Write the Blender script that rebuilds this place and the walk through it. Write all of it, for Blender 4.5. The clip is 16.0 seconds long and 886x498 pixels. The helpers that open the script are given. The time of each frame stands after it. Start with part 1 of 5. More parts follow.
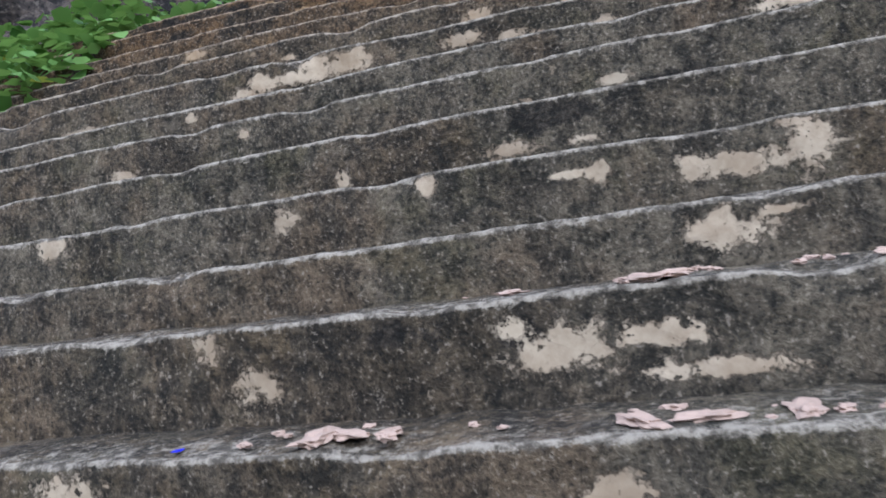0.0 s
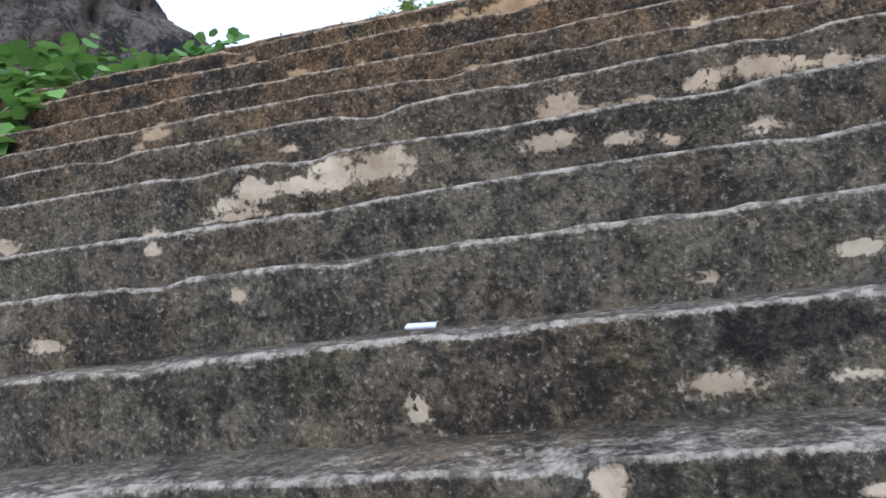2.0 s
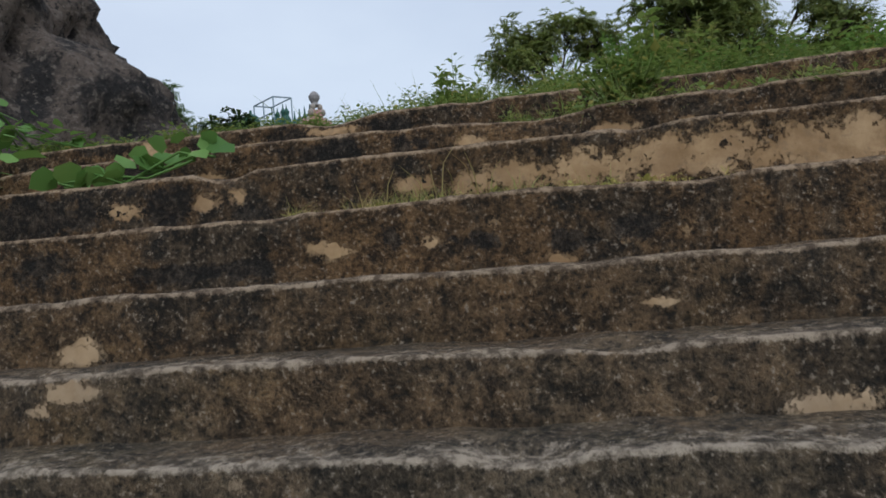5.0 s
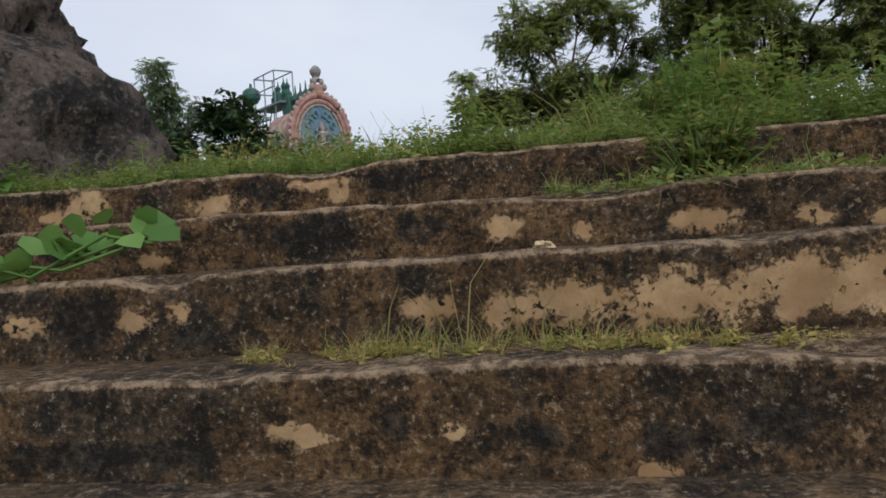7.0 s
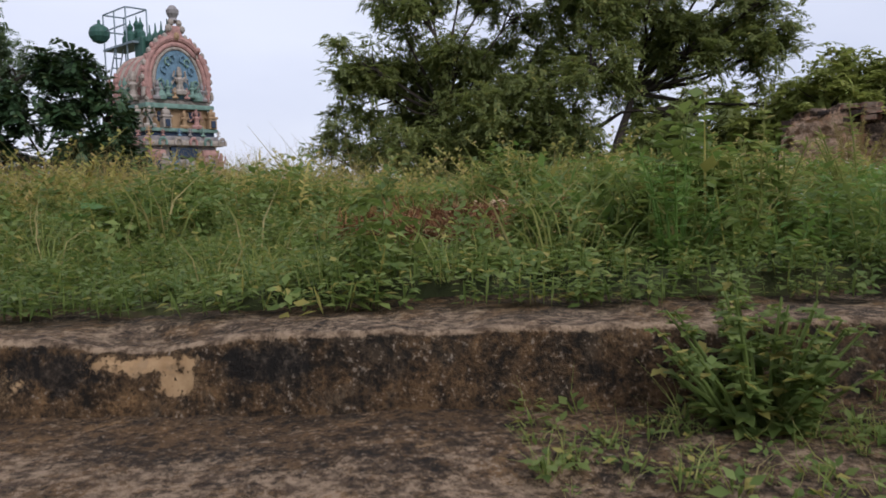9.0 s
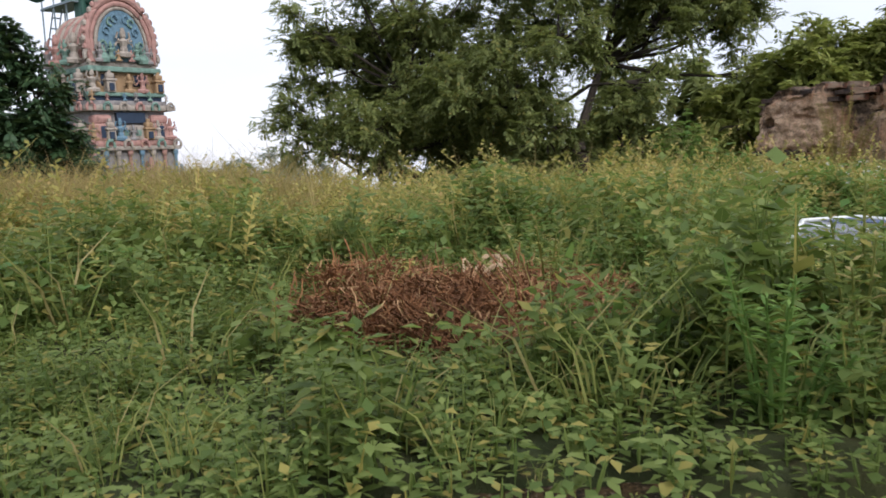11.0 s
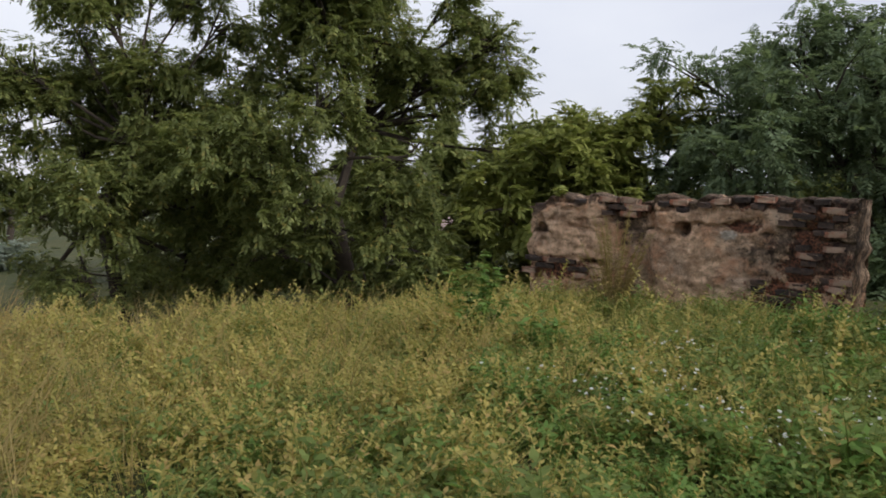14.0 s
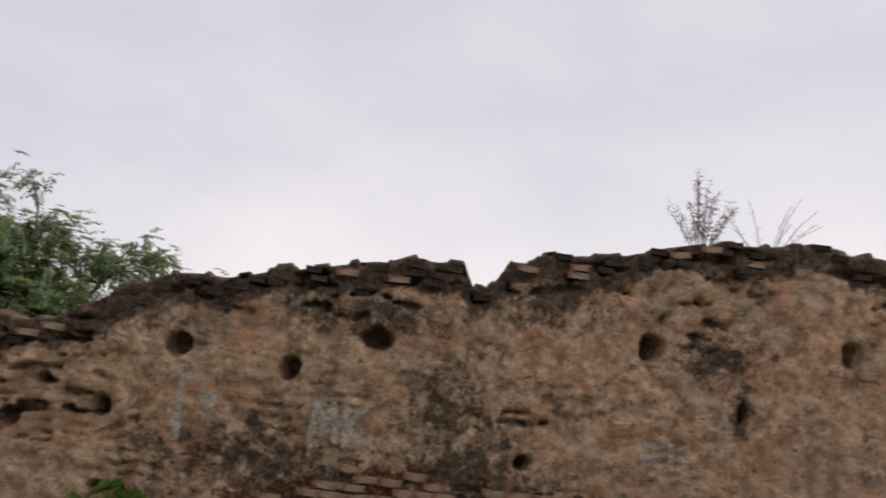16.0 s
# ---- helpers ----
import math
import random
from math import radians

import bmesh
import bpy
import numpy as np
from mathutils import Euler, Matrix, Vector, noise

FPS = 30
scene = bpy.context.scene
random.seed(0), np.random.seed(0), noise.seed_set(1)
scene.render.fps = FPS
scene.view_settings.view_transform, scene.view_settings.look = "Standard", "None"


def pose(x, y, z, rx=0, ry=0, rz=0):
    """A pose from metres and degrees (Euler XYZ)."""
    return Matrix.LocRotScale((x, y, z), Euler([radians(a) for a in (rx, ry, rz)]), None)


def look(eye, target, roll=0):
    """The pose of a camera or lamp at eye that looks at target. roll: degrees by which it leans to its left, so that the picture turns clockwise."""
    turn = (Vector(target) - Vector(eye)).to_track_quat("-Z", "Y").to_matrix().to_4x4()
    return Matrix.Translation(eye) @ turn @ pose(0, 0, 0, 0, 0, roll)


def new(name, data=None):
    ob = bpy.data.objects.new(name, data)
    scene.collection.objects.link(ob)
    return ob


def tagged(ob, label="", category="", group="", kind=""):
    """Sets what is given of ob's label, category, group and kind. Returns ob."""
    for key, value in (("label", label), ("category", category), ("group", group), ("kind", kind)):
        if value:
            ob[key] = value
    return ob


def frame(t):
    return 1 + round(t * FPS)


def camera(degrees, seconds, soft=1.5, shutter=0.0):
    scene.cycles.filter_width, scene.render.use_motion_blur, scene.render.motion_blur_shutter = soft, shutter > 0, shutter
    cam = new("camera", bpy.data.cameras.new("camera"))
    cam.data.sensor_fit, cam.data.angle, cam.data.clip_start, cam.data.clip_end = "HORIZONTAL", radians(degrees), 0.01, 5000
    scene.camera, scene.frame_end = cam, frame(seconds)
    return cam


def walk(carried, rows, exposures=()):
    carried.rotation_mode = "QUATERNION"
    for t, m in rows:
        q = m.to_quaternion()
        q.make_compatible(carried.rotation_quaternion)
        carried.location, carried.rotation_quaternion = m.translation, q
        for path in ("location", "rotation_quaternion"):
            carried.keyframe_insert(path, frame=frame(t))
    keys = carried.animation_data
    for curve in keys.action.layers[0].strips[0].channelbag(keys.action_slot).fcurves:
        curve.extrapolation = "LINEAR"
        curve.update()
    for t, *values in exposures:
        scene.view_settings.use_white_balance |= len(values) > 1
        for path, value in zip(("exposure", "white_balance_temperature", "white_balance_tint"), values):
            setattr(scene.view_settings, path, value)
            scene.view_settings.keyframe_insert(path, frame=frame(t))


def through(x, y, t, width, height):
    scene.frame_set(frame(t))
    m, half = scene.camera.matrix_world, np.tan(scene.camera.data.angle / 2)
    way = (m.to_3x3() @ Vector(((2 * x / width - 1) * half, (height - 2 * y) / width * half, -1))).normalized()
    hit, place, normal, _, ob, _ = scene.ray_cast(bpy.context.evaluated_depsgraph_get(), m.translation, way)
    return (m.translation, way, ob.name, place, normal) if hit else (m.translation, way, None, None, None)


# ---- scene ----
cam = camera(57.7, 16.0, soft=1.7, shutter=0.15)
PATH = [
    (0, look((0.884, -5.681, -2.106), (0.582, -3.301, -2.059), -7.3)),
    (0.5, look((0.708, -5.387, -1.974), (0.433, -3.004, -1.908), -7.2)),
    (1, look((0.667, -5.150, -1.842), (0.492, -2.759, -1.740), -7.2)),
    (1.5, look((0.592, -4.921, -1.729), (0.428, -2.528, -1.633), -6.9)),
    (2, look((0.464, -4.732, -1.572), (0.317, -2.339, -1.472), -7.0)),
    (2.5, look((0.389, -4.510, -1.499), (0.367, -2.111, -1.418), -6.7)),
    (3, look((0.227, -4.249, -1.313), (0.245, -1.850, -1.238), -6.2)),
    (3.5, look((0.134, -4.046, -1.112), (0.186, -1.648, -1.054), -6.0)),
    (4, look((0.127, -3.829, -0.985), (0.228, -1.432, -0.923), -5.3)),
    (4.5, look((0.026, -3.599, -0.866), (0.066, -1.200, -0.803), -4.8)),
    (4.7, look((0.013, -3.522, -0.792), (0.042, -1.123, -0.716), -4.7)),
    (6.8, look((0.028, -2.773, -0.289), (0.011, -0.373, -0.289), -4.3)),
    (7, look((-0.004, -2.699, -0.287), (0.006, -0.299, -0.293), -3.9)),
    (7.5, look((-0.017, -2.449, -0.144), (0.187, -0.059, -0.198), -3.2)),
    (8, look((0.053, -2.237, -0.025), (0.456, 0.127, -0.139), -2.2)),
    (8.5, look((-0.019, -2.003, 0.085), (0.414, 0.354, -0.064), -1.4)),
    (9, look((-0.048, -1.796, 0.271), (0.358, 0.563, 0.102), -1.9)),
    (9.5, look((0.064, -1.607, 0.337), (0.560, 0.734, 0.164), -1.8)),
    (11.8, look((-0.018, -0.708, 0.902), (0.497, 1.601, 0.497), -2.2)),
    (12, look((-0.019, -0.605, 0.994), (0.492, 1.700, 0.564), -2.4)),
    (12.5, look((0.078, -0.397, 1.178), (0.787, 1.855, 0.754), -1.7)),
    (13, look((0.064, -0.096, 1.315), (0.829, 2.146, 0.931), -1.3)),
    (13.5, look((0.126, 0.090, 1.483), (1.243, 2.184, 1.126), -0.3)),
    (14, look((0.160, 0.371, 1.674), (1.416, 2.398, 1.396), 0.3)),
    (14.5, look((0.068, 0.674, 1.754), (1.451, 2.634, 1.664), 2.0)),
    (15, look((0.142, 0.841, 1.985), (2.138, 2.172, 1.968), 2.9)),
    (15.2, look((0.140, 0.806, 2.003), (2.294, 1.864, 2.070), 3.4)),
    (15.5, look((0.156, 0.802, 1.997), (2.462, 1.414, 2.257), 4.7)),
    (16, look((0.229, 0.655, 1.943), (2.596, 0.552, 2.329), 6.6)),
]
walk(cam, PATH, exposures=[(0, 0.85, 5000, 8), (0.5, 1.0, 4950, 8), (1.0, 0.75, 5000, 7), (1.5, 1.45, 4950, 7), (2.0, 0.85, 5000, 7), (2.5, 0.95, 4950, 7), (3.0, 0.9, 4950, 7), (3.5, 0.7, 4850, 7), (4.0, 0.05, 5350, 2), (4.5, -0.1, 5450, 3), (7.0, -0.02, 5900, 7), (7.5, -0.02, 5900, 8), (8.0, 0.45, 5750, 9), (8.5, -0.15, 5800, 12), (9.0, 0.12, 5800, 13), (9.5, 0.25, 5900, 13), (12.0, 0.65, 6000, 8), (12.5, 0.25, 6100, 9), (13.5, 0.25, 6200, 9), (14.5, 0.25, 6350, 10), (16, 0.25, 6850, 13)])

# ---- world and sun: a bright, overcast evening ----
world = bpy.data.worlds.new("sky")
scene.world = world
world.use_nodes = True
wn, wl = world.node_tree.nodes, world.node_tree.links
wn.clear()
w_out, w_bg = wn.new("ShaderNodeOutputWorld"), wn.new("ShaderNodeBackground")
w_sky, w_mix = wn.new("ShaderNodeTexSky"), wn.new("ShaderNodeMixRGB")
w_sky.sky_type, w_sky.sun_disc = "NISHITA", False
w_sky.sun_elevation, w_sky.sun_rotation = radians(38), radians(-20)
w_co, w_map, w_noise, w_ramp = wn.new("ShaderNodeTexCoord"), wn.new("ShaderNodeMapping"), wn.new("ShaderNodeTexNoise"), wn.new("ShaderNodeValToRGB")
w_map.inputs["Scale"].default_value = (1.0, 1.0, 2.2)
w_noise.inputs["Scale"].default_value, w_noise.inputs["Detail"].default_value = 1.6, 6
w_ramp.color_ramp.elements[0].position, w_ramp.color_ramp.elements[0].color = 0.3, (5.6, 5.7, 6.6, 1)
w_ramp.color_ramp.elements[1].position, w_ramp.color_ramp.elements[1].color = 0.7, (7.9, 7.8, 8.1, 1)
w_mix.inputs[0].default_value = 0.9
wl.new(w_co.outputs["Generated"], w_map.inputs[0])
wl.new(w_map.outputs[0], w_noise.inputs["Vector"])
wl.new(w_noise.outputs["Fac"], w_ramp.inputs[0])
wl.new(w_sky.outputs[0], w_mix.inputs[1])
wl.new(w_ramp.outputs[0], w_mix.inputs[2])
wl.new(w_mix.outputs[0], w_bg.inputs[0])
w_bg.inputs[1].default_value = 0.1
wl.new(w_bg.outputs[0], w_out.inputs[0])

sun = new("sun", bpy.data.lights.new("sun", "SUN"))
sun.data.energy, sun.data.angle, sun.data.color = 2.1, radians(40), (1.0, 0.95, 0.88)
sun.matrix_world = look((6, -14, 14), (0, 0, 0))


# ---- materials ----
class Mat:
    """A small builder of node materials."""

    def __init__(self, name, rough=0.85, metal=0.0):
        self.m = bpy.data.materials.new(name)
        self.m.use_nodes = True
        self.n, self.l = self.m.node_tree.nodes, self.m.node_tree.links
        self.b = self.n["Principled BSDF"]
        self.b.inputs["Roughness"].default_value, self.b.inputs["Metallic"].default_value = rough, metal
        self.b.inputs["Specular IOR Level"].default_value = 0.25
        self.co = self.n.new("ShaderNodeTexCoord").outputs["Object"]

    def put(self, socket, value):
        if isinstance(value, (int, float)):
            socket.default_value = value
        elif isinstance(value, tuple):
            socket.default_value = (*value, 1) if len(value) == 3 else value
        else:
            self.l.new(value, socket)

    def noise(self, scale, detail=6, rough=0.6, stretch=None, distort=0.0):
        t = self.n.new("ShaderNodeTexNoise")
        t.inputs["Scale"].default_value, t.inputs["Detail"].default_value = scale, detail
        t.inputs["Roughness"].default_value, t.inputs["Distortion"].default_value = rough, distort
        co = self.co
        if stretch:
            mp = self.n.new("ShaderNodeMapping")
            mp.inputs["Scale"].default_value = stretch
            self.l.new(co, mp.inputs[0])
            co = mp.outputs[0]
        self.l.new(co, t.inputs["Vector"])
        return t.outputs["Fac"]

    def cells(self, scale):
        t = self.n.new("ShaderNodeTexVoronoi")
        t.inputs["Scale"].default_value = scale
        self.l.new(self.co, t.inputs["Vector"])
        return t.outputs["Distance"]

    def step(self, value, a, b):
        t = self.n.new("ShaderNodeMapRange")
        t.interpolation_type = "SMOOTHSTEP"
        self.put(t.inputs["Value"], value)
        t.inputs["From Min"].default_value, t.inputs["From Max"].default_value = a, b
        return t.outputs["Result"]

    def math(self, op, a, b):
        t = self.n.new("ShaderNodeMath")
        t.operation = op
        self.put(t.inputs[0], a)
        self.put(t.inputs[1], b)
        return t.outputs[0]

    def mix(self, fac, a, b, kind="MIX"):
        t = self.n.new("ShaderNodeMixRGB")
        t.blend_type = kind
        self.put(t.inputs[0], fac)
        self.put(t.inputs[1], a)
        self.put(t.inputs[2], b)
        return t.outputs[0]

    def attr(self, name):
        t = self.n.new("ShaderNodeAttribute")
        t.attribute_name = name
        return t.outputs["Fac"]

    def island(self):
        return self.n.new("ShaderNodeNewGeometry").outputs["Random Per Island"]

    def each(self):
        return self.n.new("ShaderNodeObjectInfo").outputs["Random"]

    def done(self, colour, bump=None, strength=0.4, distance=0.01, rough=None):
        self.put(self.b.inputs["Base Color"], colour)
        if rough is not None:
            self.put(self.b.inputs["Roughness"], rough)
        if bump is not None:
            t = self.n.new("ShaderNodeBump")
            t.inputs["Strength"].default_value, t.inputs["Distance"].default_value = strength, distance
            self.put(t.inputs["Height"], bump)
            self.l.new(t.outputs[0], self.b.inputs["Normal"])
        return self.m


def make_step_plaster():
    m = Mat("weathered_step_plaster", 0.9)
    big, mid, clump, grain = m.noise(1.5, 5), m.noise(9, 9, 0.75), m.noise(26, 7, 0.72), m.noise(80, 5, 0.7)
    streak = m.noise(7, 7, 0.7, (1.0, 1.0, 0.28))
    mottle = m.math("ADD", m.math("MULTIPLY", grain, 0.3), m.math("ADD", m.math("MULTIPLY", clump, 0.4), m.math("MULTIPLY", mid, 0.3)))
    c = m.mix(m.step(mottle, 0.4, 0.6), (0.03, 0.026, 0.019), (0.19, 0.155, 0.107))
    # olive and brown blooms, dark drips
    c = m.mix(m.math("MULTIPLY", m.step(m.noise(2.4, 7, 0.7), 0.5, 0.62), 0.5), c, m.mix(m.step(mottle, 0.42, 0.6), (0.03, 0.027, 0.012), (0.125, 0.108, 0.05)))
    c = m.mix(m.math("MULTIPLY", m.step(big, 0.46, 0.6), 0.5), c, m.mix(m.step(mottle, 0.42, 0.6), (0.045, 0.028, 0.016), (0.2, 0.128, 0.07)))
    c = m.mix(m.math("MULTIPLY", m.step(streak, 0.5, 0.6), 0.6), c, m.mix(m.step(mottle, 0.43, 0.62), (0.022, 0.02, 0.016), (0.1, 0.088, 0.068)))
    # the upper steps are stained a deep rust brown
    rust = m.mix(m.step(mottle, 0.41, 0.6), (0.013, 0.009, 0.005), (0.155, 0.085, 0.034))
    rust = m.mix(m.math("MULTIPLY", m.step(m.noise(4.2, 8, 0.72), 0.48, 0.6), 0.8), rust, m.mix(m.step(mottle, 0.42, 0.6), (0.03, 0.016, 0.007), (0.27, 0.152, 0.062)))
    c = m.mix(m.math("MULTIPLY", m.attr("warm"), 0.9), c, rust)
    blotch = m.noise(2.6, 9, 0.74, (1.0, 1.0, 0.7))
    c = m.mix(m.math("MULTIPLY", m.step(blotch, 0.49, 0.58), 0.72), c, m.mix(m.step(mottle, 0.44, 0.62), (0.014, 0.012, 0.009), (0.1, 0.076, 0.05)))
    # pale grains, pits
    c = m.mix(m.math("MULTIPLY", m.step(grain, 0.58, 0.66), 0.6), c, (0.38, 0.31, 0.235))
    c = m.mix(m.math("MULTIPLY", m.step(grain, 0.42, 0.35), 0.7), c, (0.014, 0.012, 0.009))
    # bare lime render where the dark skin has come off
    ragged = m.math("MULTIPLY", m.math("SUBTRACT", m.noise(15, 10, 0.85), 0.5), 2.7)
    edge = m.math("ADD", m.attr("bare"), ragged)
    holes = m.math("MULTIPLY", m.step(m.noise(24, 4, 0.6), 0.63, 0.67), 0.6)
    tan = m.mix(m.step(m.noise(5, 8, 0.7), 0.36, 0.64), (0.31, 0.232, 0.155), (0.5, 0.4, 0.285))
    tan = m.mix(m.math("MULTIPLY", m.attr("warm"), 0.85), tan, m.mix(m.step(m.noise(4, 8, 0.7), 0.36, 0.64), (0.25, 0.14, 0.055), (0.47, 0.305, 0.152)))
    tan = m.mix(m.math("MULTIPLY", m.step(clump, 0.46, 0.36), 0.35), tan, (0.17, 0.12, 0.075))
    mask = m.step(m.math("SUBTRACT", edge, holes), 0.42, 0.6)
    c = m.mix(mask, c, tan)
    stray = m.math("MULTIPLY", m.step(m.noise(7.5, 9, 0.75), 0.635, 0.66), 0.6)
    c = m.mix(stray, c, tan)
    # black algae
    black = m.math("ADD", m.attr("algae_shade"), m.math("MULTIPLY", m.math("SUBTRACT", m.noise(7, 9, 0.75), 0.5), 2.0))
    c = m.mix(m.math("MULTIPLY", m.math("MULTIPLY", m.step(black, 0.48, 0.64), 0.88), m.math("SUBTRACT", 1.0, mask)), c, m.mix(m.step(mottle, 0.46, 0.64), (0.012, 0.01, 0.008), (0.085, 0.066, 0.048)))
    # worn pale lips and dusty treads
    lip = m.math("ADD", m.attr("lip"), m.math("MULTIPLY", m.math("SUBTRACT", m.noise(38, 9, 0.85), 0.5), 2.6))
    lip = m.math("ADD", lip, m.math("MULTIPLY", m.math("SUBTRACT", m.noise(5, 5, 0.7), 0.5), 1.3))
    grey = m.mix(m.step(clump, 0.4, 0.6), (0.12, 0.1, 0.076), (0.45, 0.385, 0.305))
    grey = m.mix(m.attr("warm"), grey, m.mix(m.step(clump, 0.4, 0.6), (0.1, 0.064, 0.037), (0.37, 0.262, 0.165)))
    c = m.mix(m.step(lip, 0.48, 0.75), c, grey)
    rough = m.math("ADD", m.math("MULTIPLY", clump, 1.3), m.math("MULTIPLY", grain, 0.7))
    h = m.math("ADD", m.math("MULTIPLY", rough, m.math("SUBTRACT", 1.0, m.math("MULTIPLY", mask, 0.85))), m.math("MULTIPLY", mask, 0.55))
    return m.done(c, h, 1.0, 0.014)


def make_wall_plaster():
    m = Mat("crumbling_wall_plaster", 0.92)
    big, mid, fine = m.noise(1.1, 7, 0.65), m.noise(5, 10, 0.74), m.noise(34, 7, 0.72)
    c = m.mix(m.step(mid, 0.34, 0.66), (0.32, 0.19, 0.11), (0.92, 0.64, 0.42))
    c = m.mix(m.math("MULTIPLY", m.step(big, 0.48, 0.6), 0.5), c, m.mix(m.step(mid, 0.4, 0.6), (0.27, 0.205, 0.15), (0.5, 0.41, 0.32)))
    c = m.mix(m.math("MULTIPLY", m.step(m.noise(2.3, 8, 0.7), 0.48, 0.62), 0.5), c, (0.66, 0.32, 0.165))
    # brick core where the plaster is gone
    red = m.math("ADD", m.attr("bare"), m.math("MULTIPLY", m.math("SUBTRACT", m.noise(7, 8, 0.75), 0.5), 2.2))
    c = m.mix(m.step(red, 0.5, 0.6), c, m.mix(m.step(fine, 0.42, 0.6), (0.06, 0.032, 0.022), (0.34, 0.14, 0.075)))
    # black stains, plus shade painted into crevices and loophole rims
    spot = m.math("ADD", m.attr("algae_shade"), m.math("MULTIPLY", m.math("SUBTRACT", m.noise(6.5, 11, 0.84), 0.5), 3.6))
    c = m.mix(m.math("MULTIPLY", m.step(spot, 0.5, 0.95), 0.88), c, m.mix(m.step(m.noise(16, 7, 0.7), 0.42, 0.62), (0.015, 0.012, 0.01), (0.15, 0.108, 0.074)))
    flecks = m.noise(9, 10, 0.8, (1.0, 1.0, 1.8))
    c = m.mix(m.math("MULTIPLY", m.step(flecks, 0.565, 0.62), 0.8), c, (0.055, 0.038, 0.027))
    pit = m.noise(15, 8, 0.75, (1.0, 1.0, 1.6))
    c = m.mix(m.math("MULTIPLY", m.step(pit, 0.4, 0.34), 0.92), c, (0.035, 0.025, 0.018))
    # lime wash
    wash = m.math("ADD", m.attr("lip"), m.math("MULTIPLY", m.math("SUBTRACT", fine, 0.5), 1.2))
    c = m.mix(m.math("MULTIPLY", m.step(wash, 0.28, 0.6), 0.95), c, m.mix(m.step(fine, 0.4, 0.6), (0.44, 0.385, 0.32), (0.72, 0.64, 0.55)))
    crack = m.noise(3.2, 12, 0.8, (1, 1, 1.7), 0.8)
    c = m.mix(m.math("MULTIPLY", m.step(m.math("ABSOLUTE", m.math("SUBTRACT", crack, 0.5), 0.0), 0.012, 0.002), 0.6), c, (0.045, 0.032, 0.025))
    return m.done(c, m.math("ADD", m.math("ADD", mid, m.math("MULTIPLY", flecks, -0.8)), m.math("MULTIPLY", fine, 0.5)), 1.0, 0.05)


def make_brick():
    m = Mat("old_red_brick", 0.9)
    c = m.mix(m.each(), (0.27, 0.105, 0.06), (0.19, 0.11, 0.075))
    c = m.mix(m.step(m.noise(14, 7), 0.45, 0.7), c, (0.07, 0.048, 0.04))
    c = m.mix(m.math("MULTIPLY", m.step(m.noise(6, 7), 0.48, 0.6), 0.7), c, (0.36, 0.27, 0.19))
    return m.done(c, m.noise(40, 6), 0.7, 0.01)


def make_dark_brick():
    m = Mat("blackened_brick", 0.92)
    c = m.mix(m.each(), (0.04, 0.03, 0.025), (0.11, 0.072, 0.054))
    c = m.mix(m.step(m.noise(12, 7), 0.4, 0.68), c, (0.022, 0.019, 0.017))
    c = m.mix(m.math("MULTIPLY", m.step(m.noise(30, 5), 0.6, 0.7), 0.6), c, (0.25, 0.2, 0.16))
    return m.done(c, m.noise(40, 6), 0.7, 0.01)


def make_rock():
    m = Mat("dark_eroded_masonry", 0.95)
    mid, fine = m.noise(3.2, 9, 0.7), m.noise(22, 7, 0.7)
    c = m.mix(m.step(mid, 0.4, 0.6), (0.024, 0.021, 0.02), (0.12, 0.092, 0.074))
    c = m.mix(m.math("MULTIPLY", m.step(fine, 0.54, 0.62), 0.6), c, (0.2, 0.165, 0.135))
    c = m.mix(m.math("MULTIPLY", m.step(fine, 0.46, 0.38), 0.85), c, (0.012, 0.011, 0.01))
    return m.done(c, m.math("ADD", mid, m.math("MULTIPLY", fine, 0.5)), 1.0, 0.06)


def make_ground():
    m = Mat("weedy_soil", 0.95)
    mid, fine = m.noise(0.8, 8, 0.65), m.noise(18, 8, 0.7)
    c = m.mix(m.step(mid, 0.35, 0.65), (0.045, 0.058, 0.02), (0.085, 0.085, 0.03))
    c = m.mix(m.math("MULTIPLY", m.step(fine, 0.5, 0.7), 0.7), c, (0.10, 0.075, 0.04))
    c = m.mix(m.math("MULTIPLY", m.step(fine, 0.45, 0.3), 0.6), c, (0.015, 0.018, 0.008))
    return m.done(c, fine, 1.0, 0.04)


def make_leaf(name, a, b, old=(0.25, 0.2, 0.05), share=0.05, through=0.5, rough=0.6):
    m = Mat(name, rough)
    r = m.island()
    c = m.mix(r, a, b)
    c = m.mix(m.step(r, 1.0 - share, 1.0 - share + 0.01), c, old)
    c = m.mix(m.math("MULTIPLY", m.step(m.noise(1.1, 5), 0.42, 0.62), 0.45), c, tuple(v * 0.75 for v in a))
    m.put(m.b.inputs["Base Color"], c)
    t, add = m.n.new("ShaderNodeBsdfTranslucent"), m.n.new("ShaderNodeMixShader")
    m.put(t.inputs[0], m.mix(0.3, c, (0.2, 0.25, 0.03)))
    add.inputs[0].default_value = through
    m.l.new(m.b.outputs[0], add.inputs[1])
    m.l.new(t.outputs[0], add.inputs[2])
    m.l.new(add.outputs[0], m.n["Material Output"].inputs[0])
    return m.m


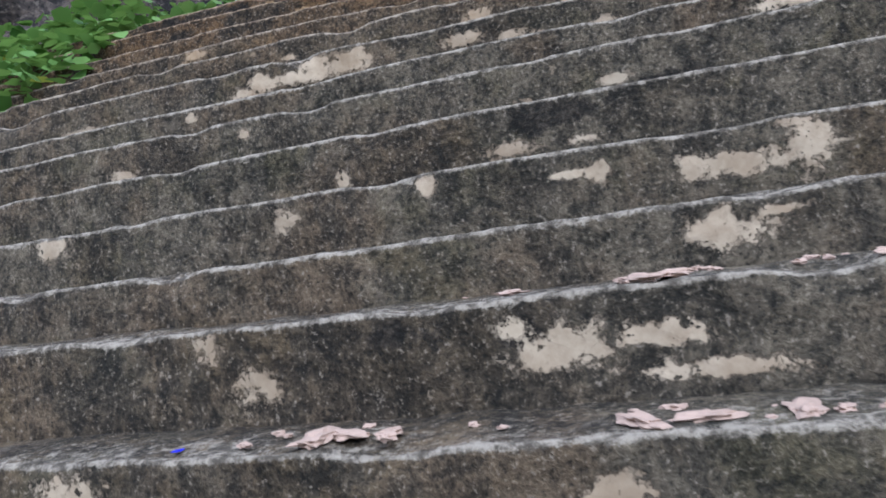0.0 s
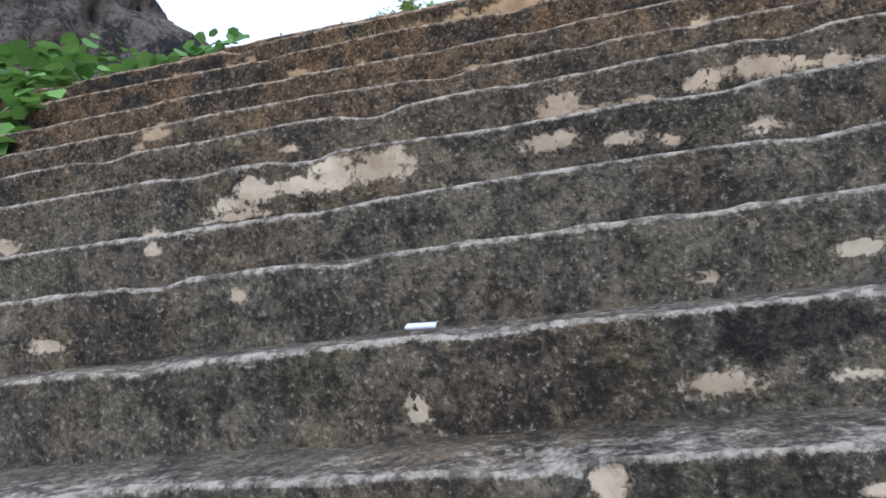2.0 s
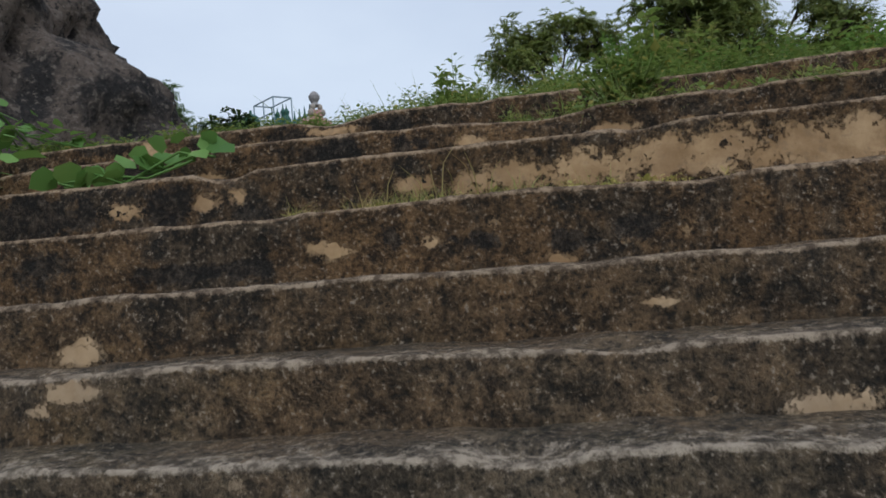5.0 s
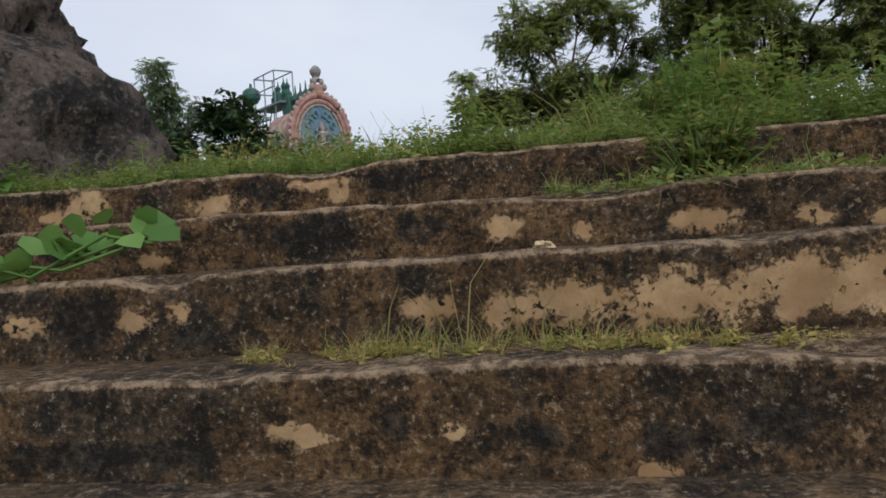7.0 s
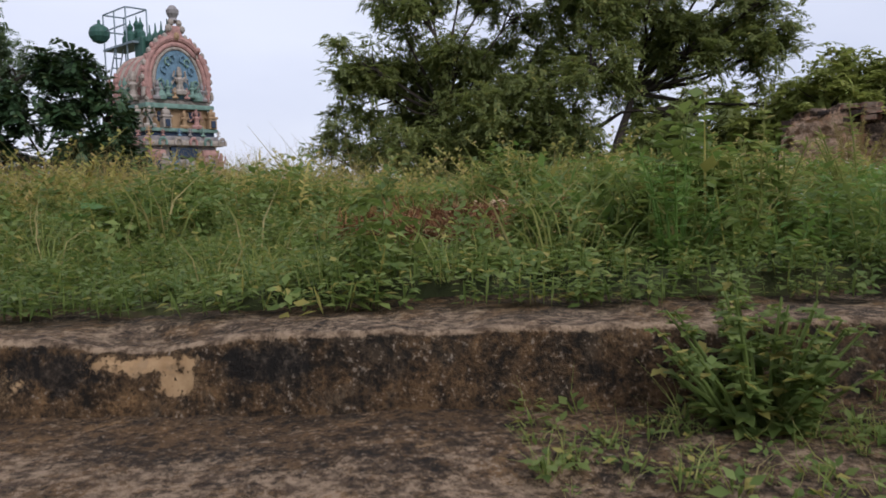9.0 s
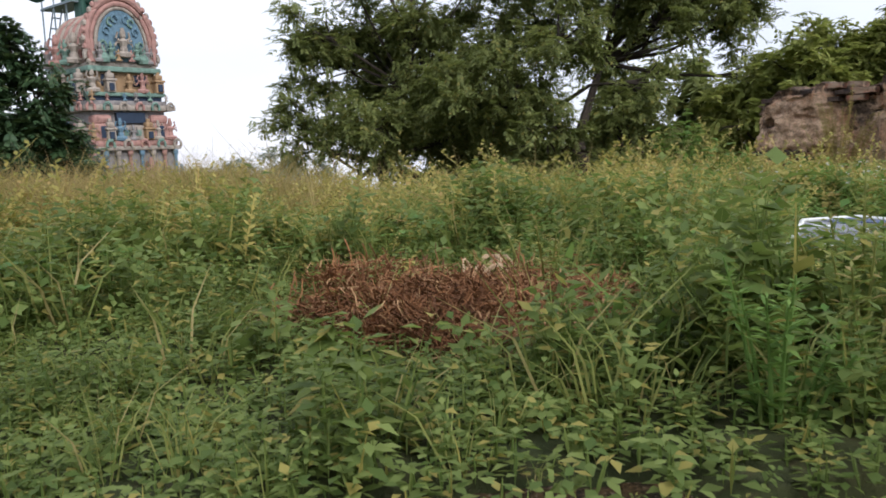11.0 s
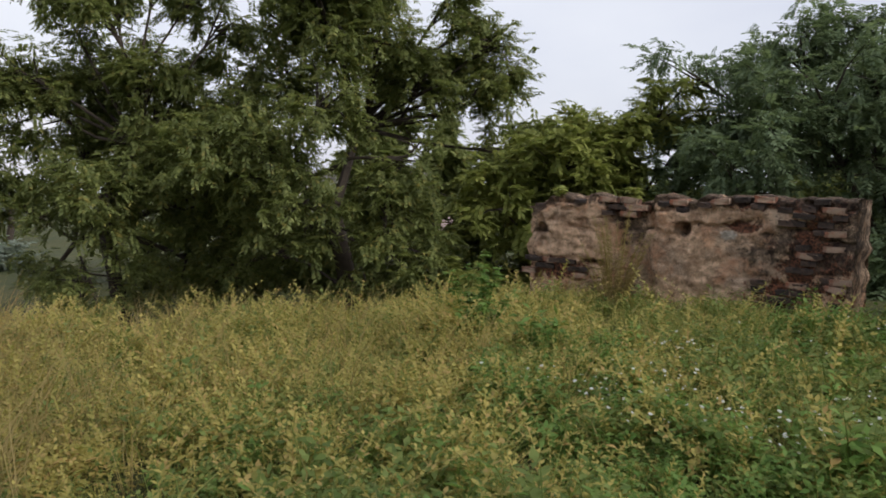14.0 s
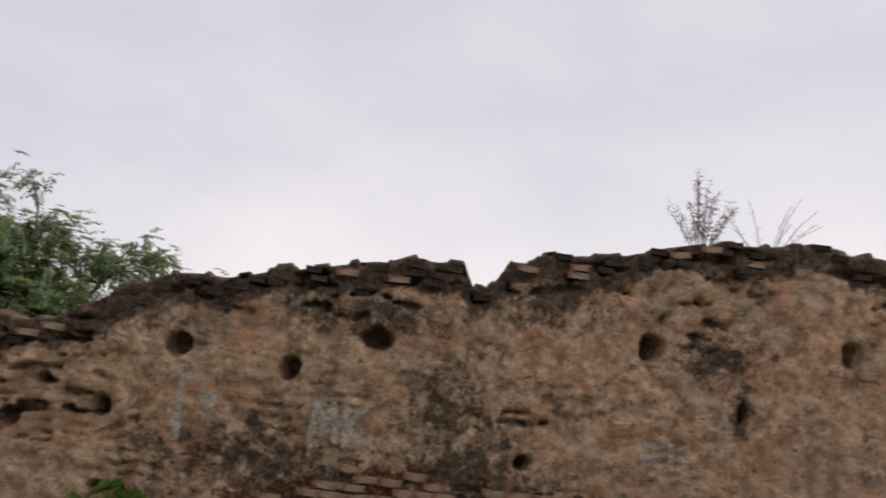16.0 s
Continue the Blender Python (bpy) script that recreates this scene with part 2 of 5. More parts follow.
def make_plain(name, colour, rough=0.7, grime=0.35, metal=0.0, scale=9):
    m = Mat(name, rough, metal)
    c = m.mix(m.math("MULTIPLY", m.step(m.noise(scale, 7, 0.7), 0.42, 0.72), grime), colour, tuple(v * 0.35 for v in colour))
    c = m.mix(m.math("MULTIPLY", m.step(m.noise(scale * 5, 5), 0.58, 0.72), grime * 0.7), c, tuple(min(1.0, v * 1.3 + 0.05) for v in colour))
    return m.done(c, m.noise(scale * 4, 5), 0.4, 0.01)


M_STEP, M_WALL, M_BRICK, M_DARKBRICK = make_step_plaster(), make_wall_plaster(), make_brick(), make_dark_brick()
M_ROCK, M_GROUND = make_rock(), make_ground()
M_WEED = make_leaf("weed_leaf", (0.1, 0.155, 0.036), (0.3, 0.36, 0.105), (0.42, 0.36, 0.1), 0.1)
M_SPIKE = make_leaf("yellowing_weed", (0.34, 0.32, 0.085), (0.66, 0.52, 0.17), (0.56, 0.38, 0.15), 0.15)
M_GRASS = make_leaf("meadow_grass", (0.21, 0.265, 0.065), (0.44, 0.41, 0.14), (0.48, 0.38, 0.17), 0.12)
M_DRYGRASS = make_leaf("golden_dry_grass", (0.32, 0.25, 0.09), (0.52, 0.39, 0.18), (0.38, 0.22, 0.1), 0.1)
M_VINE = make_leaf("vine_leaf", (0.09, 0.185, 0.04), (0.22, 0.36, 0.09), (0.45, 0.42, 0.06), 0.03, 0.35)
M_BRIGHT = make_leaf("bright_weed_leaf", (0.11, 0.21, 0.045), (0.24, 0.36, 0.09))
M_NEEM = make_leaf("neem_leaf", (0.12, 0.15, 0.05), (0.34, 0.365, 0.12), (0.34, 0.29, 0.08), 0.07)
M_OLIVE = make_leaf("light_tree_leaf", (0.22, 0.26, 0.065), (0.45, 0.46, 0.13), (0.34, 0.3, 0.08), 0.05)
M_GREYLEAF = make_leaf("blue_green_tree_leaf", (0.11, 0.155, 0.085), (0.25, 0.32, 0.17), (0.2, 0.22, 0.1), 0.03)
M_DARKLEAF = make_leaf("dark_glossy_leaf", (0.032, 0.065, 0.028), (0.07, 0.115, 0.045), (0.12, 0.14, 0.06), 0.03, 0.15, 0.4)
# far foliage paled towards grey: distance haze painted into its colour
M_HAZEDLEAF = make_leaf("hazed_far_leaf", (0.24, 0.28, 0.23), (0.38, 0.42, 0.34))
M_WHITEFLOWER = make_leaf("small_white_flower", (0.7, 0.7, 0.66), (0.8, 0.8, 0.78), (0.7, 0.65, 0.4), 0.1)
M_BARK = make_plain("grey_bark", (0.07, 0.055, 0.043), 0.95, 0.6)
M_TWIG = make_plain("dry_twig", (0.2, 0.15, 0.1), 0.9, 0.4)
M_STRAW = make_leaf("dead_brown_roots", (0.1, 0.042, 0.018), (0.33, 0.15, 0.062), (0.46, 0.28, 0.14), 0.12, 0.05, 0.9)
M_PALESTRAW = make_plain("bleached_strap", (0.55, 0.40, 0.25), 0.8, 0.3)


# ---- builders ----
def link_mesh(name, bm, material, parent=None, smooth=True):
    me = bpy.data.meshes.new(name)
    bm.to_mesh(me)
    bm.free()
    me.materials.append(material)
    if smooth:
        me.polygons.foreach_set("use_smooth", [True] * len(me.polygons))
    ob = new(name, me)
    ob.parent = parent
    return ob


def part(name, bm, material, parent, label="", smooth=False):
    return tagged(link_mesh(name, bm, material, parent, smooth), label)


def thing(name, place=(0, 0, 0), turn=0.0):
    ob = new(name)
    ob.empty_display_size = 0.1
    ob.matrix_world = pose(*place, 0, 0, turn)
    return ob


def arrays_mesh(name, verts, faces, material, smooth=False, attrs=None):
    """A mesh from arrays; faces are all of one size."""
    me = bpy.data.meshes.new(name)
    verts, faces = np.asarray(verts, np.float32), np.asarray(faces, np.int32)
    k = faces.shape[1]
    me.vertices.add(len(verts))
    me.vertices.foreach_set("co", verts.ravel())
    me.loops.add(faces.size)
    me.loops.foreach_set("vertex_index", faces.ravel())
    me.polygons.add(len(faces))
    me.polygons.foreach_set("loop_start", np.arange(0, faces.size, k, dtype=np.int32))
    me.update(calc_edges=True)
    if smooth:
        me.polygons.foreach_set("use_smooth", np.ones(len(faces), bool))
    for key, values in (attrs or {}).items():
        me.attributes.new(key, "FLOAT", "POINT").data.foreach_set("value", np.asarray(values, np.float32))
    me.materials.append(material)
    return me


def box(bm, x0, x1, y0, y1, z0, z1, bevel=0.0):
    made = bmesh.ops.create_cube(bm, size=1.0, matrix=Matrix.Translation(((x0 + x1) / 2, (y0 + y1) / 2, (z0 + z1) / 2)) @ Matrix.Diagonal((x1 - x0, y1 - y0, z1 - z0, 1)))
    if bevel:
        edges = list({e for v in made["verts"] for e in v.link_edges})
        bmesh.ops.bevel(bm, geom=edges, offset=bevel, segments=2, affect="EDGES", profile=0.6)


def tube(bm, points, radii, sides=7, cap=True):
    """A tapered tube through the points."""
    rings = []
    for i, p in enumerate(points):
        a, b = Vector(points[max(0, i - 1)]), Vector(points[min(len(points) - 1, i + 1)])
        d = (b - a).normalized()
        u = d.orthogonal().normalized()
        w = d.cross(u)
        rings.append([bm.verts.new(Vector(p) + radii[i] * (math.cos(s) * u + math.sin(s) * w)) for s in (6.28319 * k / sides for k in range(sides))])
    for r0, r1 in zip(rings, rings[1:]):
        for k in range(sides):
            bm.faces.new((r0[k], r0[(k + 1) % sides], r1[(k + 1) % sides], r1[k]))
    if cap:
        bm.faces.new(rings[0][::-1])
        bm.faces.new(rings[-1])


def lathe(bm, profile, centre=(0, 0, 0), sides=14):
    rings = []
    for r, z in profile:
        rings.append([bm.verts.new((centre[0] + r * math.cos(6.28319 * k / sides), centre[1] + r * math.sin(6.28319 * k / sides), centre[2] + z)) for k in range(sides)])
    for r0, r1 in zip(rings, rings[1:]):
        for k in range(sides):
            bm.faces.new((r0[k], r0[(k + 1) % sides], r1[(k + 1) % sides], r1[k]))
    bm.faces.new(rings[0][::-1])
    bm.faces.new(rings[-1])


def rotations(yaw, tilt, roll):
    """Arrays of rotation matrices: about z by yaw after leaning by tilt towards x and turning by roll about z."""
    def rz(a):
        c, s, o, i = np.cos(a), np.sin(a), np.zeros_like(a), np.ones_like(a)
        return np.stack([np.stack([c, -s, o], -1), np.stack([s, c, o], -1), np.stack([o, o, i], -1)], -2)
    c, s, o, i = np.cos(tilt), np.sin(tilt), np.zeros_like(tilt), np.ones_like(tilt)
    ry = np.stack([np.stack([c, o, s], -1), np.stack([o, i, o], -1), np.stack([-s, o, c], -1)], -2)
    return rz(yaw) @ ry @ rz(roll)


def scatter(template, places, scale, rot):
    """Copies of a template (verts, quads) in one pair of arrays."""
    tv, tf = np.asarray(template[0], float), np.asarray(template[1], int)
    v = np.einsum("mij,nj->mni", rot, tv) * np.asarray(scale)[:, None, None] + np.asarray(places)[:, None, :]
    f = tf[None] + (np.arange(len(v)) * len(tv))[:, None, None]
    return v.reshape(-1, 3), f.reshape(-1, tf.shape[1])


def merged(pairs):
    verts, faces, at = [], [], 0
    for v, f in pairs:
        verts.append(v)
        faces.append(f + at)
        at += len(v)
    return np.concatenate(verts), np.concatenate(faces)


def leaf_quads(specs):
    """Leaves as bent kites. Each spec: base, direction, length, width, droop."""
    v, f = [], []
    for base, d, length, width, droop in specs:
        base, d = np.array(base, float), np.array(d, float)
        d /= np.linalg.norm(d)
        side = np.cross(d, (0, 0, 1.0))
        side = side / (np.linalg.norm(side) + 1e-6)
        mid = base + d * length * 0.45
        tip = base + d * length + np.array((0, 0, -droop * length))
        n = len(v)
        v += [base, mid - side * width / 2, tip, mid + side * width / 2]
        f.append((n, n + 1, n + 2, n + 3))
    return np.array(v), np.array(f)


def blades(rng, n, height, width, spread, lean):
    """A tuft of grass blades, each of two quads."""
    v, f = [], []
    for _ in range(n):
        a, r, h = rng.uniform(0, 6.28), rng.uniform(0, spread), height * rng.uniform(0.55, 1.1)
        o = np.array((r * math.cos(a), r * math.sin(a), 0))
        d = np.array((math.cos(a), math.sin(a), 0)) * lean * h * rng.uniform(0.3, 1.2)
        s = np.array((-math.sin(a + 1), math.cos(a + 1), 0)) * width / 2
        m, t = o + d * 0.3 + (0, 0, h * 0.6), o + d + (0, 0, h)
        k = len(v)
        v += [o - s, o + s, m + s * 0.8, m - s * 0.8, t + s * 0.1, t - s * 0.1]
        f += [(k, k + 1, k + 2, k + 3), (k + 3, k + 2, k + 4, k + 5)]
    return np.array(v), np.array(f)


def weed_template(rng, height, pairs, leaf, width, spread=0.8):
    specs = [((0, 0, 0), (0.03, 0.02, 1), height, 0.006, 0), ((0, 0, 0), (-0.02, 0.04, 1), height * 0.9, 0.006, 0)]
    for i in range(pairs):
        z = height * (0.2 + 0.8 * i / pairs)
        a = i * 2.4 + rng.uniform(-0.4, 0.4)
        r = leaf * rng.uniform(0.7, 1.15) * (1.1 - 0.4 * i / pairs)
        specs.append(((0.01 * math.cos(a), 0.01 * math.sin(a), z), (spread * math.cos(a), spread * math.sin(a), rng.uniform(0.0, 0.55)), r, width * r / leaf, rng.uniform(0.0, 0.35)))
    return leaf_quads(specs)


def spike_template(rng, height, beads):
    """An arching stem that ends in a long fuzzy seed spike."""
    bow, turn = rng.uniform(0.25, 0.75), rng.uniform(0.7, 1.0)

    def at(u):
        return np.array((bow * height * u ** 2.2, 0.05 * height * math.sin(3 * u), height * turn * (u - 0.28 * bow * u ** 3)))
    specs = []
    for u in (0.0, 0.25, 0.5, 0.75):
        a, b = at(u), at(u + 0.25)
        specs.append((tuple(a), tuple(b - a), float(np.linalg.norm(b - a)) * 1.05, 0.006, 0))
    for i in range(beads):
        u = 0.42 + 0.58 * i / beads
        a = i * 2.2 + rng.uniform(-0.3, 0.3)
        specs.append((tuple(at(u)), (0.8 * math.cos(a) + 0.5, math.sin(a), 0.5), 0.03 * (1.25 - 0.5 * i / beads), 0.015, 0.1))
    for i in range(5):
        a = i * 2.5 + rng.uniform(-0.4, 0.4)
        specs.append((tuple(at(0.12 + 0.09 * i)), (math.cos(a), math.sin(a), 0.3), 0.075, 0.026, 0.3))
    return leaf_quads(specs)


def sprig_template(rng, leaves, length, leaf, width):
    """A drooping twig with leaflets along it, growing towards x."""
    specs = []
    for i in range(leaves):
        x = length * (0.15 + 0.85 * i / leaves)
        s = 1 if i % 2 else -1
        specs.append(((x, 0, -0.25 * x * x / length), (0.65, s * 0.8, rng.uniform(-0.45, 0.25)), leaf * rng.uniform(0.8, 1.2), width, 0.15))
    return leaf_quads(specs)


# ---- the stairs ----
SKEW = 0.2
STEP_V = [0.0, -0.18, -0.67, -1.04, -1.356, -1.632, -1.86, -2.106, -2.352, -2.64, -2.904, -3.162, -3.42, -3.678, -3.936, -4.2]
STEP_Z = [0.0, 0.0, -0.166, -0.308, -0.486, -0.676, -0.832, -0.975, -1.136, -1.336, -1.488, -1.668, -1.856, -2.038, -2.185, -2.404]
while len(STEP_V) < 27:
    STEP_V.append(STEP_V[-1] - 0.26)
    STEP_Z.append(STEP_Z[-1] - 0.172)
STEP_V[0] = 0.25

# bare and blackened patches by riser: x, z, half width, half height
PATCH = {
    1: [(-1.31, -0.097, 0.068, 0.023), (-1.25, -0.089, 0.06, 0.038), (-1.17, -0.056, 0.076, 0.055), (-0.74, -0.1, 0.093, 0.043), (-0.39, -0.046, 0.107, 0.026), (-0.31, -0.097, 0.04, 0.029)],
    2: [(-0.78, -0.276, 0.059, 0.024), (0.16, -0.245, 0.045, 0.031), (0.35, -0.265, 0.028, 0.028), (0.57, -0.268, 0.039, 0.022), (0.63, -0.266, 0.073, 0.034), (0.85, -0.27, 0.04, 0.02), (0.99, -0.28, 0.029, 0.021)],
    3: [(-0.97, -0.406, 0.062, 0.032), (-0.69, -0.407, 0.057, 0.027), (-0.68, -0.37, 0.024, 0.024), (-0.58, -0.388, 0.026, 0.037), (-0.03, -0.411, 0.059, 0.029), (0.13, -0.423, 0.052, 0.042), (0.24, -0.408, 0.109, 0.052), (0.45, -0.415, 0.138, 0.055), (0.66, -0.405, 0.141, 0.064), (0.79, -0.396, 0.084, 0.069), (1.2, -0.42, 0.5, 0.07), (2.1, -0.42, 0.9, 0.085)],
    4: [(-0.3, -0.584, 0.046, 0.018), (-0.25, -0.599, 0.047, 0.024), (0.01, -0.597, 0.045, 0.015), (0.31, -0.676, 0.044, 0.021)],
    5: [(-0.87, -0.812, 0.071, 0.043), (0.49, -0.775, 0.051, 0.012), (1.29, -0.787, 0.064, 0.048)],
    6: [(-0.85, -0.904, 0.04, 0.02), (-0.76, -0.871, 0.068, 0.032), (0.69, -0.969, 0.078, 0.034)],
    7: [(-1.36, -1.118, 0.028, 0.019), (-0.17, -1.064, 0.045, 0.015), (0.7, -1.089, 0.069, 0.031), (0.71, -1.058, 0.068, 0.029), (0.82, -1.107, 0.072, 0.02), (0.97, -1.097, 0.05, 0.018), (1.15, -1.071, 0.068, 0.039), (1.29, -1.064, 0.076, 0.04), (1.41, -1.079, 0.04, 0.031), (1.49, -1.09, 0.04, 0.036), (1.58, -1.107, 0.037, 0.029), (2.1, -1.05, 0.2, 0.05)],
    8: [(-0.08, -1.225, 0.24, 0.034), (-1.21, -1.277, 0.114, 0.031), (-0.61, -1.307, 0.039, 0.029), (-0.33, -1.251, 0.075, 0.03), (-0.3, -1.288, 0.12, 0.018), (-0.24, -1.223, 0.089, 0.042), (-0.09, -1.222, 0.107, 0.024), (0, -1.176, 0.068, 0.034), (0.15, -1.207, 0.134, 0.039), (0.23, -1.203, 0.059, 0.051), (0.66, -1.209, 0.09, 0.029), (0.85, -1.24, 0.062, 0.02), (0.98, -1.262, 0.032, 0.019), (1.22, -1.265, 0.045, 0.024)],
    9: [(-0.47, -1.379, 0.027, 0.022), (1.8, -1.4, 0.15, 0.03)],
    10: [(-0.69, -1.61, 0.061, 0.019), (-0.14, -1.546, 0.03, 0.021), (0.88, -1.624, 0.031, 0.016), (1.16, -1.604, 0.056, 0.018)],
    11: [(0.29, -1.808, 0.024, 0.028), (0.82, -1.801, 0.068, 0.026), (1.04, -1.801, 0.044, 0.014)],
    12: [(-0.67, -1.885, 0.069, 0.053), (0.16, -1.928, 0.043, 0.046), (0.59, -1.892, 0.026, 0.037), (0.96, -1.921, 0.055, 0.012), (1.04, -1.924, 0.034, 0.03), (1.26, -1.947, 0.041, 0.03), (1.36, -1.951, 0.123, 0.03), (1.52, -1.933, 0.062, 0.069)],
    13: [(1.26, -2.077, 0.036, 0.021), (1.27, -2.11, 0.089, 0.042), (1.37, -2.077, 0.072, 0.012)],
    14: [(0.1, -2.221, 0.035, 0.049), (0.22, -2.317, 0.06, 0.036), (0.8, -2.25, 0.041, 0.031), (0.88, -2.297, 0.114, 0.057), (1.09, -2.284, 0.082, 0.026), (1.16, -2.356, 0.175, 0.019)],
    15: [(-0.12, -2.47, 0.09, 0.04), (0.95, -2.49, 0.05, 0.03), (1.6, -2.5, 0.1, 0.04)],
}
ALGAE = {
    1: [(-0.15, -0.066, 0.144, 0.045), (-1.42, 0.002, 0.133, 0.066), (-0.56, -0.059, 0.104, 0.053)],
    2: [(-1.05, -0.219, 0.191, 0.052), (-0.37, -0.236, 0.165, 0.052), (-0.05, -0.229, 0.086, 0.057)],
    3: [(-0.83, -0.387, 0.099, 0.085), (-0.94, -0.343, 0.087, 0.029), (0.34, -0.442, 0.037, 0.025), (-0.55, -0.452, 0.078, 0.039), (-1.3, -0.4, 0.3, 0.12)],
    4: [(-0.1, -0.58, 0.044, 0.049), (0.35, -0.627, 0.086, 0.038), (0.52, -0.604, 0.078, 0.039), (0.11, -0.597, 0.105, 0.035), (1.32, -0.547, 0.161, 0.045), (1.14, -0.604, 0.105, 0.044), (-1.08, -0.568, 0.126, 0.063), (-0.63, -0.624, 0.213, 0.032)],
    6: [(1.14, -0.933, 0.118, 0.03)],
    10: [(1.32, -1.647, 0.174, 0.044)],
    11: [(0.97, -1.725, 0.188, 0.047)],
    14: [(0.55, -2.24, 0.109, 0.043), (0.81, -2.251, 0.041, 0.041)],
}


def build_step(k, parent):
    v0, v1, z0, z1 = STEP_V[k - 1], STEP_V[k], STEP_Z[k], STEP_Z[k + 1]
    xs = np.concatenate([np.arange(-6, -1.9, 0.12), np.arange(-1.9, 2.7, 0.022), np.arange(2.7, 9.01, 0.12)])
    rows = []
    for i in range(7):
        rows.append((v0 + 0.06 + (v1 + 0.02 - v0 - 0.06) * i / 6, z0, (0.3 + 0.055 * i) if k < 6 else (0.12 + 0.085 * i) if k < 13 else (0.2 + 0.075 * i)))
    rows += [(v1 + 0.006, z0 - 0.002, 0.95), (v1 + 0.001, z0 - 0.007, 0.85), (v1, z0 - 0.014, 0.45)]
    for i in range(1, 13):
        rows.append((v1, z0 - 0.014 + (z1 - 0.03 - z0 + 0.014) * i / 12, 0.0))
    tread_rows = 7
    verts, bare, lip, algae_shade, warm = [], [], [], [], []
    warmth = 1.0 if k <= 4 else max(0.12, 1.0 - 0.2 * (k - 4))
    patches, dark = PATCH.get(k, []), ALGAE.get(k, [])
    for x in xs:
        wob = noise.noise((x * 0.55, k * 3.1, 0.0)) * 0.035 + noise.noise((x * 2.3, k * 1.7, 4.0)) * 0.012
        chip = max(0.0, noise.noise((x * 4.0, k * 2.3, 9.0)) - 0.12) * 0.06
        sag = noise.noise((x * 0.8, k * 2.0, 2.0)) * 0.014 + noise.noise((x * 3.1, k * 2.0, 5.0)) * 0.006
        bend = -0.045 * max(0.0, x - 0.35) ** 1.3 if k <= 3 else 0.0
        for j, (v, z, lp) in enumerate(rows):
            rough = noise.noise((x * 9, k * 5 + z * 9, v * 9)) * 0.009 + noise.noise((x * 27, z * 27, k * 4 + v * 24)) * 0.006
            near = max(0.0, 1 - abs(z0 - z) / 0.06) if j >= tread_rows - 2 else 0.0
            vv = v + (wob + bend if j >= 3 else (wob + bend) * j / 3) + (rough if j >= tread_rows else 0) + chip * near * 0.6
            zz = z + (sag if j < tread_rows + 3 else sag * max(0.0, 1 - (j - 9) / 8)) + (rough * 0.7 if j < tread_rows else 0) - chip * near * 0.7
            verts.append((x, vv - SKEW * x, zz))
            on_riser = j >= tread_rows + 1
            b = 0.0
            a = 0.0
            if on_riser:
                for px, pz, hw, hh in patches:
                    b = max(b, 1 - 0.5 * math.hypot((x - px) / hw, (z - pz) / hh))
                for px, pz, hw, hh in dark:
                    a = max(a, 0.9 - 0.45 * math.hypot((x - px) / hw, (z - pz) / hh))
            bare.append(max(0.0, b))
            algae_shade.append(max(0.0, a))
            lip.append(lp)
            warm.append(warmth)
    n, m = len(rows), len(xs)
    at = np.arange(m * n).reshape(m, n)
    faces = np.stack([at[:-1, :-1], at[:-1, 1:], at[1:, 1:], at[1:, :-1]], -1).reshape(-1, 4)
    # the body behind: underside and back
    back = []
    for x in xs:
        back += [(x, v0 + 0.3 - SKEW * x, z1 - 0.05), (x, v0 + 0.3 - SKEW * x, z0 - 0.01)]
    at2 = len(verts) + np.arange(2 * m).reshape(m, 2)
    loop = np.concatenate([at[:, -1:], at2, at[:, :1]], 1)
    more = np.stack([loop[:-1, :-1], loop[:-1, 1:], loop[1:, 1:], loop[1:, :-1]], -1).reshape(-1, 4)
    pad = [0.0] * (2 * m)
    me = arrays_mesh("step", np.array(verts + back), np.concatenate([faces, more]), M_STEP, True, {"bare": bare + pad, "lip": lip + pad, "algae_shade": algae_shade + pad, "warm": warm + pad})
    ob = new("step", me)
    ob.parent = parent
    return ob


stairs = tagged(thing("stairs"), "wide weathered lime-plastered rampart steps stained by algal growth", "stairs", kind="structure")
for k in range(1, 26):
    build_step(k, stairs)


# ---- the ground: one sheet ----
def smooth(a, b, t):
    t = min(1.0, max(0.0, (t - a) / (b - a)))
    return t * t * (3 - 2 * t)


def ground_height(x, y):
    v = y + SKEW * x
    top = 0.03 + 0.05 * noise.noise((x * 0.5, y * 0.5, 0)) + 0.03 * noise.noise((x * 1.7, y * 1.7, 3)) + 0.06 * smooth(0.8, 2.5, v) - 0.2 * smooth(3.5, 8.0, y) * (1 - 0.6 * smooth(1.5, -0.5, x))
    back = smooth(8.2, 12.0, y + 0.25 * max(0, x - 2)) 
    side = smooth(9.3, 13.0, x)
    away = max(back, side)
    z = top + (-1.6 - top) * away
    if v < 0.12:
        under = -0.5 + (v - 0.12) * 0.665
        z = z + (under - z) * smooth(0.16, 0.02, v) if v > 0.02 else under
        z = max(z, -4.45)
        if x < -6.2 or x > 9.2:
            z = min(z, -0.4 + (v - 0.1) * 0.6) if v > -6.6 else -4.45
    if away > 0.9:
        z -= 0.045 * max(0.0, math.hypot(x, y) - 26)
    return z + (0.25 * noise.noise((x * 0.05, y * 0.05, 7)) if away > 0.9 or v < -8 else 0)


